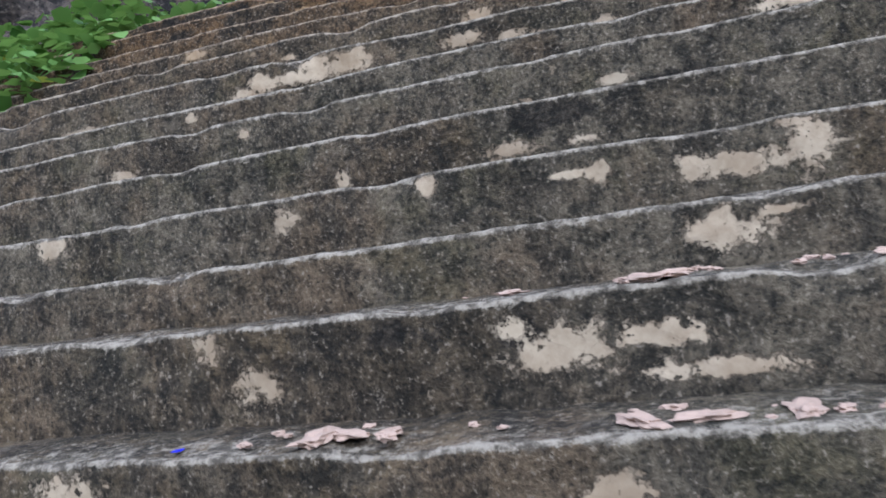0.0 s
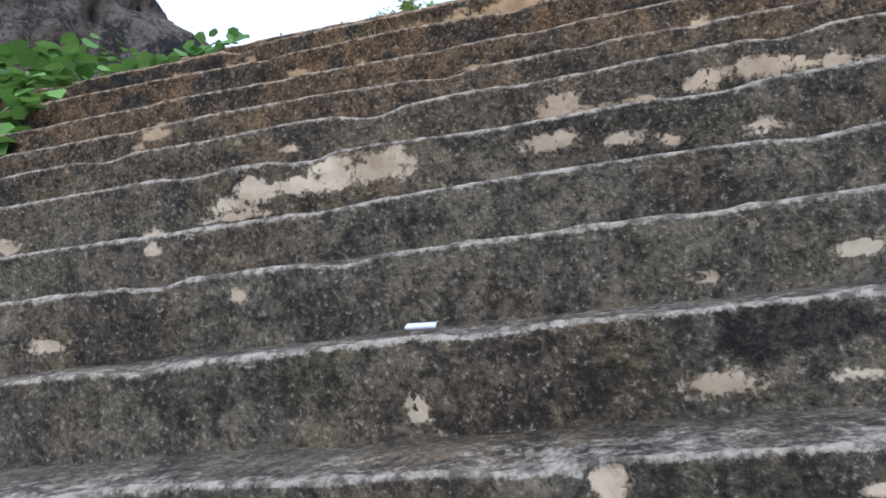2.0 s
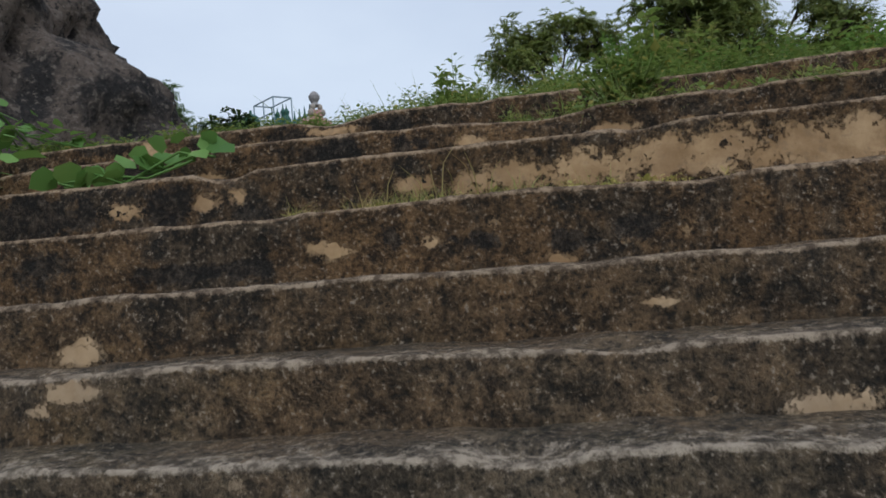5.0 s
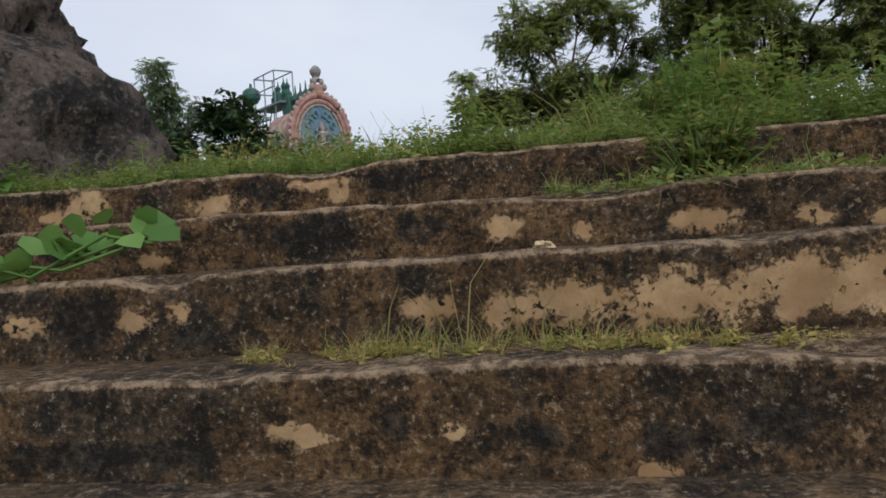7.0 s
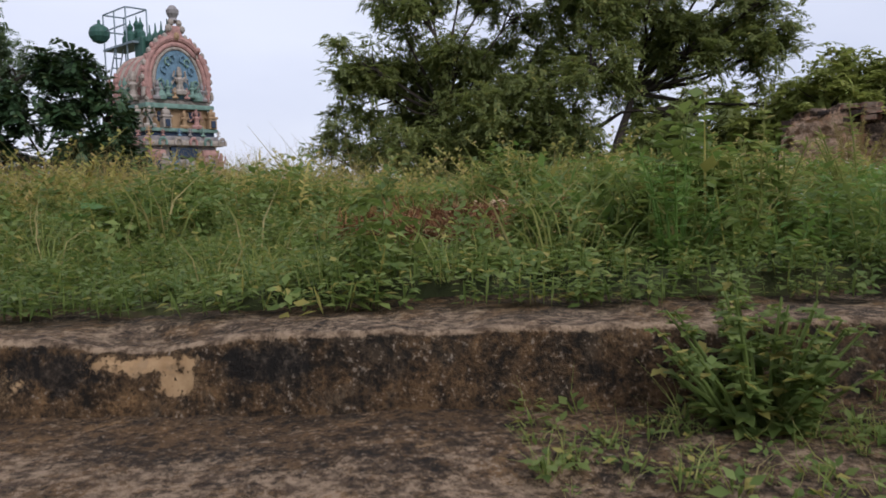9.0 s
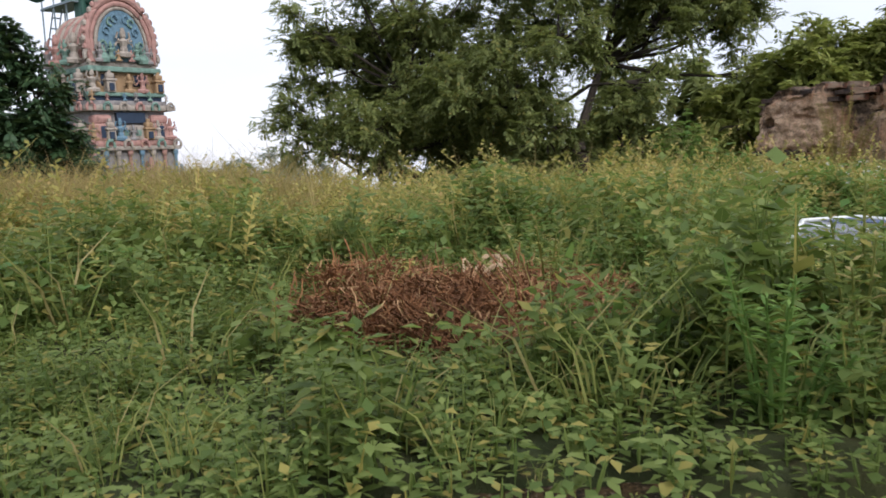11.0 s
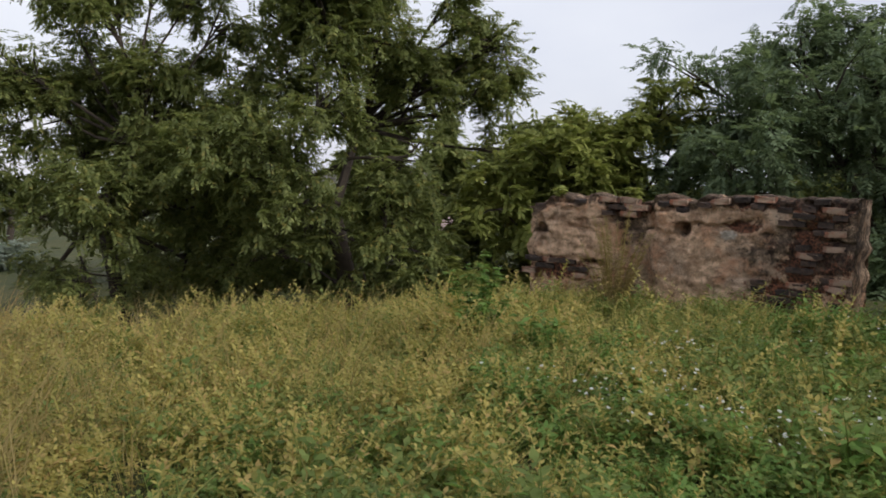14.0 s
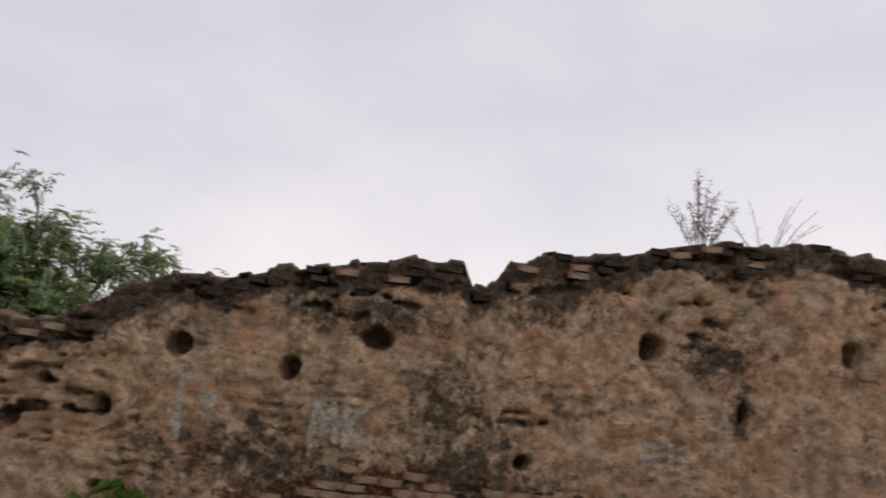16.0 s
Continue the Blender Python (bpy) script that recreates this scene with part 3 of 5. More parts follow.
def build_ground():
    near_x, near_y = np.arange(-9, 14.01, 0.25), np.arange(-9, 16.01, 0.25)
    far = np.array([18, 24, 32, 45, 70, 120, 250, 600, 1500, 3000], float)
    xs = np.concatenate([-far[::-1] - 0, near_x, far + 0])
    ys = np.concatenate([-far[::-1] - 0, near_y, far + 2])
    verts = [(x, y, ground_height(x, y)) for x in xs for y in ys]
    at = np.arange(len(xs) * len(ys)).reshape(len(xs), len(ys))
    faces = np.stack([at[:-1, :-1], at[1:, :-1], at[1:, 1:], at[:-1, 1:]], -1).reshape(-1, 4)
    return tagged(new("ground", arrays_mesh("ground", verts, faces, M_GROUND, True)), "weedy earth of the rampart and the land around", "ground", kind="structure")


build_ground()


# ---- the ruined walls ----
def wall_sheet(name, length, height_at, thick, holes, bare, algae_shade, pale, cell=0.035, relief=1.0, chalk=(), recess=()):
    """A crumbling masonry wall along x from 0, its face towards -y, with recesses and a ragged top."""
    n = int(length / cell)
    m = int(2.9 / cell)
    verts, at_b, at_a, at_l = [], [], [], []
    for i in range(n + 1):
        x = i * cell
        top = height_at(x)
        for j in range(m + 1):
            z = -0.4 + (top + 0.4) * j / m
            d = 0.035 * noise.noise((x * 1.3, z * 1.3, 1)) + 0.03 * noise.noise((x * 4.5, z * 6, 2)) + 0.02 * noise.noise((x * 12, z * 17, 3))
            # rubble courses show through where the plaster is thin
            bed = (z + 0.07 * noise.noise((x * 0.9, z * 0.7, 6)) + 0.02 * noise.noise((x * 4, z * 2, 7))) / 0.1
            stone = noise.noise((x * 3.2 + 7.0 * math.floor(bed), math.floor(bed) * 3.7, 4))
            thin = smooth(0.05, 0.35, noise.noise((x * 0.9, z * 1.4, 12)) + 0.35 * noise.noise((x * 3, z * 3, 13)))
            d += relief * thin * (0.025 * stone + (0.035 * smooth(-0.1, 0.25, stone) if bed % 1 < 0.22 else 0.0))
            course = 0.012 * (1 if (z / 0.085) % 1 < 0.2 else 0)
            b = a = l = 0.0
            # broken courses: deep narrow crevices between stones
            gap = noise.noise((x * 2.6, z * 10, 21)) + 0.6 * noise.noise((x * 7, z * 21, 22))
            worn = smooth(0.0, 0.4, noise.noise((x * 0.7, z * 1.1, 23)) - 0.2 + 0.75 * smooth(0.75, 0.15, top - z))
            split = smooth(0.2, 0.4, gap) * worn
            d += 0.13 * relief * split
            for px, pz, hw, hh in bare:
                b = max(b, 1 - 0.5 * math.hypot((x - px) / hw, (z - pz) / hh))
            for px, pz, hw, hh in algae_shade:
                a = max(a, 1 - 0.5 * math.hypot((x - px) / hw, (z - pz) / hh))
            # crevices darken with their depth: shade painted into the stain mask
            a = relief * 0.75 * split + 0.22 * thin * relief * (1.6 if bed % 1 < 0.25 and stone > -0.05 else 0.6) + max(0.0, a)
            for px, pz, hw, hh in pale:
                l = max(l, 1.2 - 0.7 * math.hypot((x - px) / hw, (z - pz) / hh))
            for x0, y0, x1, y1 in chalk:
                u = max(0.0, min(1.0, ((x - x0) * (x1 - x0) + (z - y0) * (y1 - y0)) / ((x1 - x0) ** 2 + (y1 - y0) ** 2)))
                l = max(l, 1.3 - 0.75 * math.hypot(x - x0 - u * (x1 - x0), z - y0 - u * (y1 - y0)) / 0.026)
            rim = smooth(0.5 + 0.3 * noise.noise((x * 1.4, 3, 3)), 0.12, top - z) if length > 6 else smooth(0.22, 0.03, top - z)
            a = max(a, (1.5 if length > 6 else 1.1) * rim)
            d += (course + 0.03) * smooth(0.4, 0.6, max(b, 0.7 * rim) + 0.3 * noise.noise((x * 3, z * 3, 8)))
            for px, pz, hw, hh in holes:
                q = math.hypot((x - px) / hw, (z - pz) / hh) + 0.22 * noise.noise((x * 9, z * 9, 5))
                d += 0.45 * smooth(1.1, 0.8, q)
                # shade of each loophole painted inside and around its rim
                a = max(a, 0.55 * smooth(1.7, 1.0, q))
            for px, hw, deep in recess:
                d += deep * smooth(hw * 1.25, hw * 0.75, abs(x - px + 0.1 * noise.noise((z * 3, px, 9))))
            if j == m:
                d += 0.05
            verts.append((x, d, z))
            at_b.append(max(0, b)), at_a.append(max(0, a)), at_l.append(max(0, l))
    at = np.arange((n + 1) * (m + 1)).reshape(n + 1, m + 1)
    faces = [np.stack([at[:-1, :-1], at[1:, :-1], at[1:, 1:], at[:-1, 1:]], -1).reshape(-1, 4)]
    base = len(verts)
    for i in range(n + 1):
        x = i * cell
        top = height_at(x)
        verts += [(x, thick * 0.5, top + 0.02 * noise.noise((x * 6, 1, 1))), (x, thick, top - 0.05), (x, thick, -0.4)]
    pad = [0.0] * (3 * (n + 1))
    b3 = base + np.arange(3 * (n + 1)).reshape(n + 1, 3)
    loop = np.concatenate([at[:, -1:], b3, at[:, :1]], 1)
    faces.append(np.stack([loop[:-1, :-1], loop[1:, :-1], loop[1:, 1:], loop[:-1, 1:]], -1).reshape(-1, 4))
    # ends
    for i in (0, n):
        cols = at[i]
        vb = len(verts)
        for j in range(m + 1):
            x, d, z = verts[cols[j]]
            verts.append((x + (0.05 * noise.noise((z * 7, i, 3))), thick, z - 0.02))
            pad.append(0.0)
        other = vb + np.arange(m + 1)
        faces.append(np.stack([cols[:-1], cols[1:], other[1:], other[:-1]], -1))
    pad_a = [0.95 if q < 3 * (n + 1) else 0.75 for q in range(len(pad))]
    # the dark mask carries stains, blackened rim and painted shade together
    me = arrays_mesh(name, np.array(verts), np.concatenate(faces), M_WALL, True, {"bare": at_b + pad, "algae_shade": at_a + pad_a, "lip": at_l + pad})
    return new(name, me)


def tall_top(x):
    base = 2.07 + 0.62 * smooth(0.2, 1.9, x) + 0.3 * smooth(1.9, 3.6, x) + 0.2 * smooth(4.42, 4.6, x) + 0.42 * smooth(4.6, 7.4, x)
    base += 0.05 * noise.noise((x * 2.2, 0, 0)) + 0.035 * math.floor(2.5 * noise.noise((x * 3.7, 5, 0)))
    notch = smooth(0.24, 0.12, abs(x - 4.43))
    return base - 0.2 * notch + 0.07 * smooth(0.5, 0.3, abs(x - 4.05))


W_X, W_Y = 7.52, 4.33
tall_holes = [(0.42, 1.23, 0.09, 0.085), (0.66, 1.57, 0.09, 0.04), (1.18, 1.40, 0.085, 0.09), (1.77, 2.01, 0.12, 0.1), (2.76, 1.9, 0.085, 0.11), (3.5, 2.25, 0.15, 0.1),
              (6.0, 2.45, 0.12, 0.12), (7.9, 2.6, 0.1, 0.12), (6.9, 1.95, 0.07, 0.11), (1.3, 0.72, 0.12, 0.05), (4.9, 1.3, 0.07, 0.06)]
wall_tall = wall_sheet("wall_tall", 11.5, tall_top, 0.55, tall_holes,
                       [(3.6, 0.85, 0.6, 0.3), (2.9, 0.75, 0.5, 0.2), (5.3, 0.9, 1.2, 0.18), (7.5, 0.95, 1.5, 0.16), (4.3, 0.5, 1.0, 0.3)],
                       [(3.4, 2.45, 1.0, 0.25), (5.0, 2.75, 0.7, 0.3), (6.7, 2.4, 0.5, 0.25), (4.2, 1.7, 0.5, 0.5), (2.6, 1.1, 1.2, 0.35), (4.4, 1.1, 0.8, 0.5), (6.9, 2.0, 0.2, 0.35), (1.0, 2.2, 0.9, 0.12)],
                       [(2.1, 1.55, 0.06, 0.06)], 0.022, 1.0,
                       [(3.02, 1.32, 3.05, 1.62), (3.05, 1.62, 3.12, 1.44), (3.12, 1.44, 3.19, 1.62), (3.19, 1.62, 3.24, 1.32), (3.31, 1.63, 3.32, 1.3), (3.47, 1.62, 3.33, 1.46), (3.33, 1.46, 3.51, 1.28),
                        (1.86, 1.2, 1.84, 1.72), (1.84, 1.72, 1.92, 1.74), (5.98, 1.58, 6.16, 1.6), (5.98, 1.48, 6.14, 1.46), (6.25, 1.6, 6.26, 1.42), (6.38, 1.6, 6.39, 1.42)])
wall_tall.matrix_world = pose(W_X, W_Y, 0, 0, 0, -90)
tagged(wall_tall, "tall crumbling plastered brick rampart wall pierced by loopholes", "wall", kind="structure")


def low_top(x):
    return 1.28 - 0.2 * smooth(0.7, 0.0, x) - 0.06 * smooth(1.75, 1.45, x) - 0.1 * smooth(0.28, 0.16, abs(x - 1.62)) + 0.03 * noise.noise((x * 3, 2, 0)) - 0.07 * smooth(0.3, 0.1, abs(x - 2.25)) + 0.02 * math.floor(2.2 * noise.noise((x * 4, 8, 0)))


LOW_A, LOW_B = Vector((6.38, 8.6)), Vector((7.5, 4.75))
low_dir = (LOW_B - LOW_A).normalized()
wall_low = wall_sheet("wall_low", (LOW_B - LOW_A).length, low_top, 0.5,
                      [(0.33, 0.77, 0.13, 0.08), (2.23, 0.88, 0.085, 0.085), (1.15, 0.42, 0.2, 0.035)],
                      [(1.5, 1.1, 0.25, 0.16), (0.6, 0.3, 0.5, 0.14), (3.6, 0.7, 0.35, 0.5), (2.9, 0.95, 0.18, 0.06), (3.4, 1.2, 0.9, 0.08), (3.3, 0.25, 0.3, 0.2)],
                      [(3.9, 0.8, 0.4, 0.6), (1.62, 0.9, 0.2, 0.3), (3.2, 0.7, 0.4, 0.25), (0.33, 0.75, 0.2, 0.1), (1.7, 1.15, 0.4, 0.1)], [(2.75, 0.85, 0.08, 0.05)], 0.03, 0.4, (), ((1.62, 0.22, 0.1), (0.0, 0.3, 0.14), (0.0, 0.1, 0.16)))
wall_low.matrix_world = pose(LOW_A.x, LOW_A.y, 0, 0, 0, math.degrees(math.atan2(low_dir.y, low_dir.x)))
tagged(wall_low, "low broken brick wall with flaking pinkish plaster", "wall", kind="structure")


# ---- the dark eroded wall end beside the stairs ----
def build_rock():
    bm = bmesh.new()
    bmesh.ops.create_icosphere(bm, subdivisions=6, radius=1.0)
    for v in bm.verts:
        x, y, z = v.co
        p = Vector((x * 2.6, y * 1.9, max(-0.25, z) * 3.4))
        p.x -= 0.3 * max(0, p.z)
        q = p * 0.9
        d = 0.25 * noise.noise(q) + 0.2 * noise.noise(q * 2.7) + 0.13 * noise.noise(q * 6.5) + 0.07 * noise.noise(q * 14) - 0.22 * max(0, noise.noise(q * 4.2) - 0.25)
        v.co = p + Vector((x, y, z * 0.6)).normalized() * d
    ob = link_mesh("eroded_wall_end", bm, M_ROCK)
    ob.location = (-4.3, 2.5, -0.1)
    return tagged(ob, "dark eroded stump of rubble masonry rising above the steps", "ruin", kind="structure")


build_rock()


# ---- the temple tower beyond the rampart ----
M_PINK = make_plain("faded_pink_paint", (0.40, 0.225, 0.19), 0.8, 0.85, 0, 5)
M_CREAM = make_plain("faded_cream_paint", (0.36, 0.305, 0.255), 0.8, 0.85, 0, 5)
M_BLUE = make_plain("faded_blue_paint", (0.14, 0.225, 0.29), 0.8, 0.7, 0, 5)
M_TEAL = make_plain("faded_green_paint", (0.18, 0.27, 0.22), 0.8, 0.8, 0, 5)
M_ORANGE = make_plain("faded_orange_paint", (0.36, 0.235, 0.13), 0.8, 0.7, 0, 5)
M_NAVY = make_plain("dark_blue_band_paint", (0.03, 0.045, 0.075), 0.6, 0.3, 0, 5)
M_GREYP = make_plain("grey_lime_paint", (0.27, 0.245, 0.235), 0.8, 0.8, 0, 5)
M_DKGREEN = make_plain("dark_green_metal", (0.04, 0.10, 0.075), 0.5, 0.4, 0, 5)
M_STEEL = make_plain("grey_steel_pipe", (0.22, 0.27, 0.29), 0.5, 0.3, 0.4, 8)


def idol_mesh(bm, x, y, z, s):
    """A plain plaster figure: crossed legs, body, shoulders, bent arms, head and low crown."""
    tube(bm, [(x - 0.2 * s, y, z + 0.05 * s), (x, y - 0.09 * s, z + 0.05 * s), (x + 0.2 * s, y, z + 0.05 * s)], [0.06 * s, 0.075 * s, 0.06 * s], 6)
    lathe(bm, [(0.12 * s, 0.02 * s), (0.1 * s, 0.16 * s), (0.085 * s, 0.22 * s), (0.13 * s, 0.33 * s), (0.05 * s, 0.39 * s), (0.075 * s, 0.43 * s), (0.075 * s, 0.51 * s), (0.055 * s, 0.55 * s), (0.045 * s, 0.61 * s)], (x, y, z), 8)
    for q in (-1, 1):
        tube(bm, [(x + q * 0.12 * s, y, z + 0.33 * s), (x + q * 0.24 * s, y - 0.03 * s, z + 0.25 * s), (x + q * 0.17 * s, y - 0.1 * s, z + 0.34 * s)], [0.045 * s, 0.035 * s, 0.028 * s], 6)
        tube(bm, [(x + q * 0.12 * s, y, z + 0.35 * s), (x + q * 0.19 * s, y, z + 0.4 * s), (x + q * 0.15 * s, y - 0.04 * s, z + 0.52 * s)], [0.04 * s, 0.032 * s, 0.025 * s], 6)


def build_tower():
    t = tagged(thing("temple_tower"), "painted temple tower with tiers, figures and a horseshoe gable", "temple tower")
    t.matrix_world = pose(-8.72, 52.3, -5.3, 0, 0, 37) @ Matrix.Diagonal((1.8, 1.8, 2.19, 1))
    up = 1.9

    def slab(name, w, d, z0, z1, mat, bevel=0.04, label=""):
        bm = bmesh.new()
        box(bm, -w / 2, w / 2, -d / 2, d / 2, z0 + up, z1 + up, bevel)
        return part(name, bm, mat, t, label)

    slab("plinth", 4.2, 4.4, -1.9, -0.25, M_GREYP)
    slab("ledge", 3.9, 4.1, -0.25, -0.1, M_PINK, 0.03, "pink base ledge")
    slab("ledge", 3.65, 3.85, -0.1, 0.02, M_CREAM)
    slab("ledge", 3.5, 3.7, 0.02, 0.2, M_TEAL, 0.05, "green base moulding")
    slab("tier", 2.95, 3.15, 0.2, 1.15, M_GREYP)
    for side in (0, 1):
        for i in range(8):
            bm = bmesh.new()
            a = -1.45 + i * 2.9 / 7
            if side == 0:
                lathe(bm, [(0.085, 0), (0.085, 0.06), (0.055, 0.1), (0.055, 0.74), (0.09, 0.8), (0.09, 0.9)], (a, -1.66, up + 0.22), 8)
            else:
                lathe(bm, [(0.085, 0), (0.085, 0.06), (0.055, 0.1), (0.055, 0.74), (0.09, 0.8), (0.09, 0.9)], (-1.57, a * 1.05, up + 0.22), 8)
            part("column", bm, (M_PINK, M_BLUE, M_CREAM)[i % 3], t)
    slab("cornice", 3.3, 3.5, 1.13, 1.24, M_CREAM, 0.04)
    slab("cornice", 3.15, 3.35, 1.24, 1.4, M_PINK, 0.06)
    slab("tier", 2.6, 2.8, 1.4, 2.2, M_GREYP)
    for x, mat in ((-1.0, M_PINK), (1.0, M_PINK)):
        bm = bmesh.new()
        box(bm, x - 0.4, x + 0.4, -1.62, -1.2, up + 1.4, up + 1.85, 0.05)
        box(bm, x - 0.32, x + 0.32, -1.58, -1.2, up + 1.85, up + 2.08, 0.09)
        part("corner_shrine", bm, mat, t)
        bm = bmesh.new()
        box(bm, x - 0.11, x + 0.11, -1.635, -1.6, up + 1.47, up + 1.78)
        part("niche", bm, M_NAVY, t)
    bm = bmesh.new()
    box(bm, -0.42, 0.42, -1.56, -1.3, up + 1.4, up + 1.8, 0.04)
    part("niche_panel", bm, M_CREAM, t)
    for x in (-0.2, 0.2):
        bm = bmesh.new()
        box(bm, x - 0.1, x + 0.1, -1.575, -1.54, up + 1.52, up + 1.68)
        part("niche", bm, M_TEAL, t)
    bm = bmesh.new()
    box(bm, -0.5, 0.5, -1.54, -1.3, up + 1.86, up + 2.14)
    part("niche", bm, M_NAVY, t)
    slab("cornice", 3.05, 3.25, 2.18, 2.34, M_CREAM, 0.06)
    slab("cornice", 2.75, 2.95, 2.34, 2.46, M_GREYP, 0.03)
    slab("band", 2.5, 2.75, 2.46, 2.58, M_NAVY, 0.0, "dark blue band")
    slab("cornice", 2.72, 2.95, 2.58, 2.68, M_TEAL, 0.03)
    slab("neck", 2.2, 2.5, 2.68, 3.22, M_ORANGE, 0.0)
    for x in (-0.55, 0.55):
        bm = bmesh.new()
        box(bm, x - 0.24, x + 0.24, -1.3, -1.2, up + 2.86, up + 3.16, 0.05)
        part("niche", bm, M_NAVY, t)
    slab("cornice", 2.55, 2.9, 3.22, 3.36, M_TEAL, 0.04)
    slab("cornice", 2.35, 2.7, 3.36, 3.46, M_CREAM, 0.03)
    # figures and small shrines crowd every tier, on the front and on the flank
    tints = (M_CREAM, M_PINK, M_TEAL, M_ORANGE, M_GREYP, M_PINK, M_BLUE)
    crowd = 0

    def place(side, a, out):
        return (a, -out) if side == 0 else (-out, a)
    for z, half, out, s, n in ((0.22, 1.4, 1.74, 0.95, 4), (1.4, 1.35, 1.6, 0.8, 7), (2.46, 1.25, 1.5, 0.36, 6), (2.68, 1.15, 1.4, 0.85, 5)):
        for side in (0, 1):
            for i in range(n):
                a = -half + 2 * half * (i + 0.5 * (crowd % 3 == 0) * 0.4) / (n - 1)
                crowd += 1
                px, py = place(side, a, out)
                bm = bmesh.new()
                if (i + side) % 3 == 1 and s > 0.5:
                    box(bm, px - 0.15, px + 0.15, py - 0.13, py + 0.13, z + up, z + up + 0.34 * s, 0.03)
                    box(bm, px - 0.19, px + 0.19, py - 0.17, py + 0.17, z + up + 0.34 * s, z + up + 0.42 * s, 0.03)
                    box(bm, px - 0.13, px + 0.13, py - 0.12, py + 0.12, z + up + 0.42 * s, z + up + 0.6 * s, 0.06)
                    box(bm, px - 0.06, px + 0.06, py - 0.05, py + 0.05, z + up + 0.58 * s, z + up + 0.72 * s, 0.03)
                    shrine = part("small_shrine", bm, tints[(crowd * 3) % 6], t)
                    bm = bmesh.new()
                    nx, ny = place(side, a, out + 0.13)
                    box(bm, nx - 0.08, nx + 0.08, ny - 0.05, ny + 0.05, z + up + 0.04 * s, z + up + 0.28 * s, 0.02)
                    part("niche", bm, M_NAVY, shrine, "dark shrine niche")
                else:
                    idol_mesh(bm, px, py, z + up, s * (0.85 + 0.12 * (crowd % 4)))
                    part("figure", bm, tints[(crowd * 5) % 7], t)
    for z, half, y in ((1.27, 1.5, -1.76), (2.26, 1.4, -1.66)):
        for side in (0, 1):
            for i in range(6):
                bm = bmesh.new()
                a = -half + i * half / 2.5
                arc = [place(side, a + 0.13 * math.cos(s), -y) + (z + up + 0.13 * math.sin(s),) for s in np.linspace(-0.5, 3.64, 9)]
                tube(bm, arc, [0.045] * 9, 6)
                part("small_arch", bm, (M_PINK, M_TEAL, M_CREAM)[i % 3], t)
    # the seated group of the gable with its attendants
    for x, z, s, mat in ((0, 3.62, 1.25, M_CREAM), (-0.45, 3.55, 0.75, M_TEAL), (0.45, 3.55, 0.75, M_TEAL), (-0.82, 3.46, 0.85, M_GREYP), (0.82, 3.46, 0.85, M_GREYP), (-0.22, 3.5, 0.5, M_ORANGE), (0.22, 3.5, 0.5, M_PINK)):
        bm = bmesh.new()
        idol_mesh(bm, x, -1.43 - 0.05 * (s < 0.6), z + up, s)
        part("figure", bm, mat, t)
    # large figures beside the barrel on the flank
    for y, s, mat in ((-0.7, 1.3, M_CREAM), (-0.1, 1.1, M_TEAL), (0.55, 1.4, M_PINK), (1.2, 1.2, M_GREYP)):
        bm = bmesh.new()
        idol_mesh(bm, -1.3, y, 3.46 + up, s)
        part("figure", bm, mat, t)
    # barrel roof with ribs
    def arch(w, h, n=22, z0=3.46):
        pts = []
        for i in range(n + 1):
            a = math.pi * (-0.12 + 1.24 * i / n)
            pts.append((-w / 2 * math.cos(a) * (1.0 if math.sin(a) > 0 else 0.97), z0 + h * 0.27 + h * 0.73 * math.sin(a)))
        return [(x, max(z, z0)) for x, z in pts]
    def vault(bm, w, h, y0, y1, z0=3.46):
        a = [bm.verts.new((x, y0, z + up)) for x, z in arch(w, h, 22, z0)]
        b = [bm.verts.new((x, y1, z + up)) for x, z in arch(w, h, 22, z0)]
        for i in range(len(a) - 1):
            bm.faces.new((a[i], b[i], b[i + 1], a[i + 1]))
        bm.faces.new(a)
        bm.faces.new(b[::-1])
        bm.faces.new((a[-1], b[-1], b[0], a[0]))
    bm = bmesh.new()
    vault(bm, 1.95, 1.4, -1.1, 1.5)
    part("barrel_roof", bm, M_PINK, t, "faded pink barrel roof")
    for i in range(10):
        bm = bmesh.new()
        y = -0.95 + i * 0.26
        pts = [(x, y, z + up) for x, z in arch(2.0, 1.44)]
        tube(bm, pts, [0.06] * len(pts), 6)
        part("roof_rib", bm, (M_PINK, M_CREAM)[i % 2], t)
    bm = bmesh.new()
    vault(bm, 2.3, 1.72, -1.28, -1.08)
    part("gable", bm, M_CREAM, t, "horseshoe gable panel")
    bm = bmesh.new()
    vault(bm, 1.6, 1.36, -1.31, -1.26, 3.5)
    part("gable_field", bm, M_BLUE, t, "blue field of the gable")
    for w, h, r, mat in ((2.35, 1.74, 0.1, M_PINK), (2.06, 1.57, 0.075, M_PINK), (1.8, 1.45, 0.05, M_CREAM)):
        bm = bmesh.new()
        pts = [(x, -1.3, z + up) for x, z in arch(w, h)]
        tube(bm, pts, [r] * len(pts), 8)
        part("arch_band", bm, mat, t)
    for i, (x, z) in enumerate(arch(2.5, 1.83, 26)[2:-2]):
        bm = bmesh.new()
        bmesh.ops.create_icosphere(bm, subdivisions=1, radius=0.1, matrix=Matrix.Translation((x, -1.29, z + up)))
        part("arch_bead", bm, (M_PINK, M_CREAM)[i % 2], t)
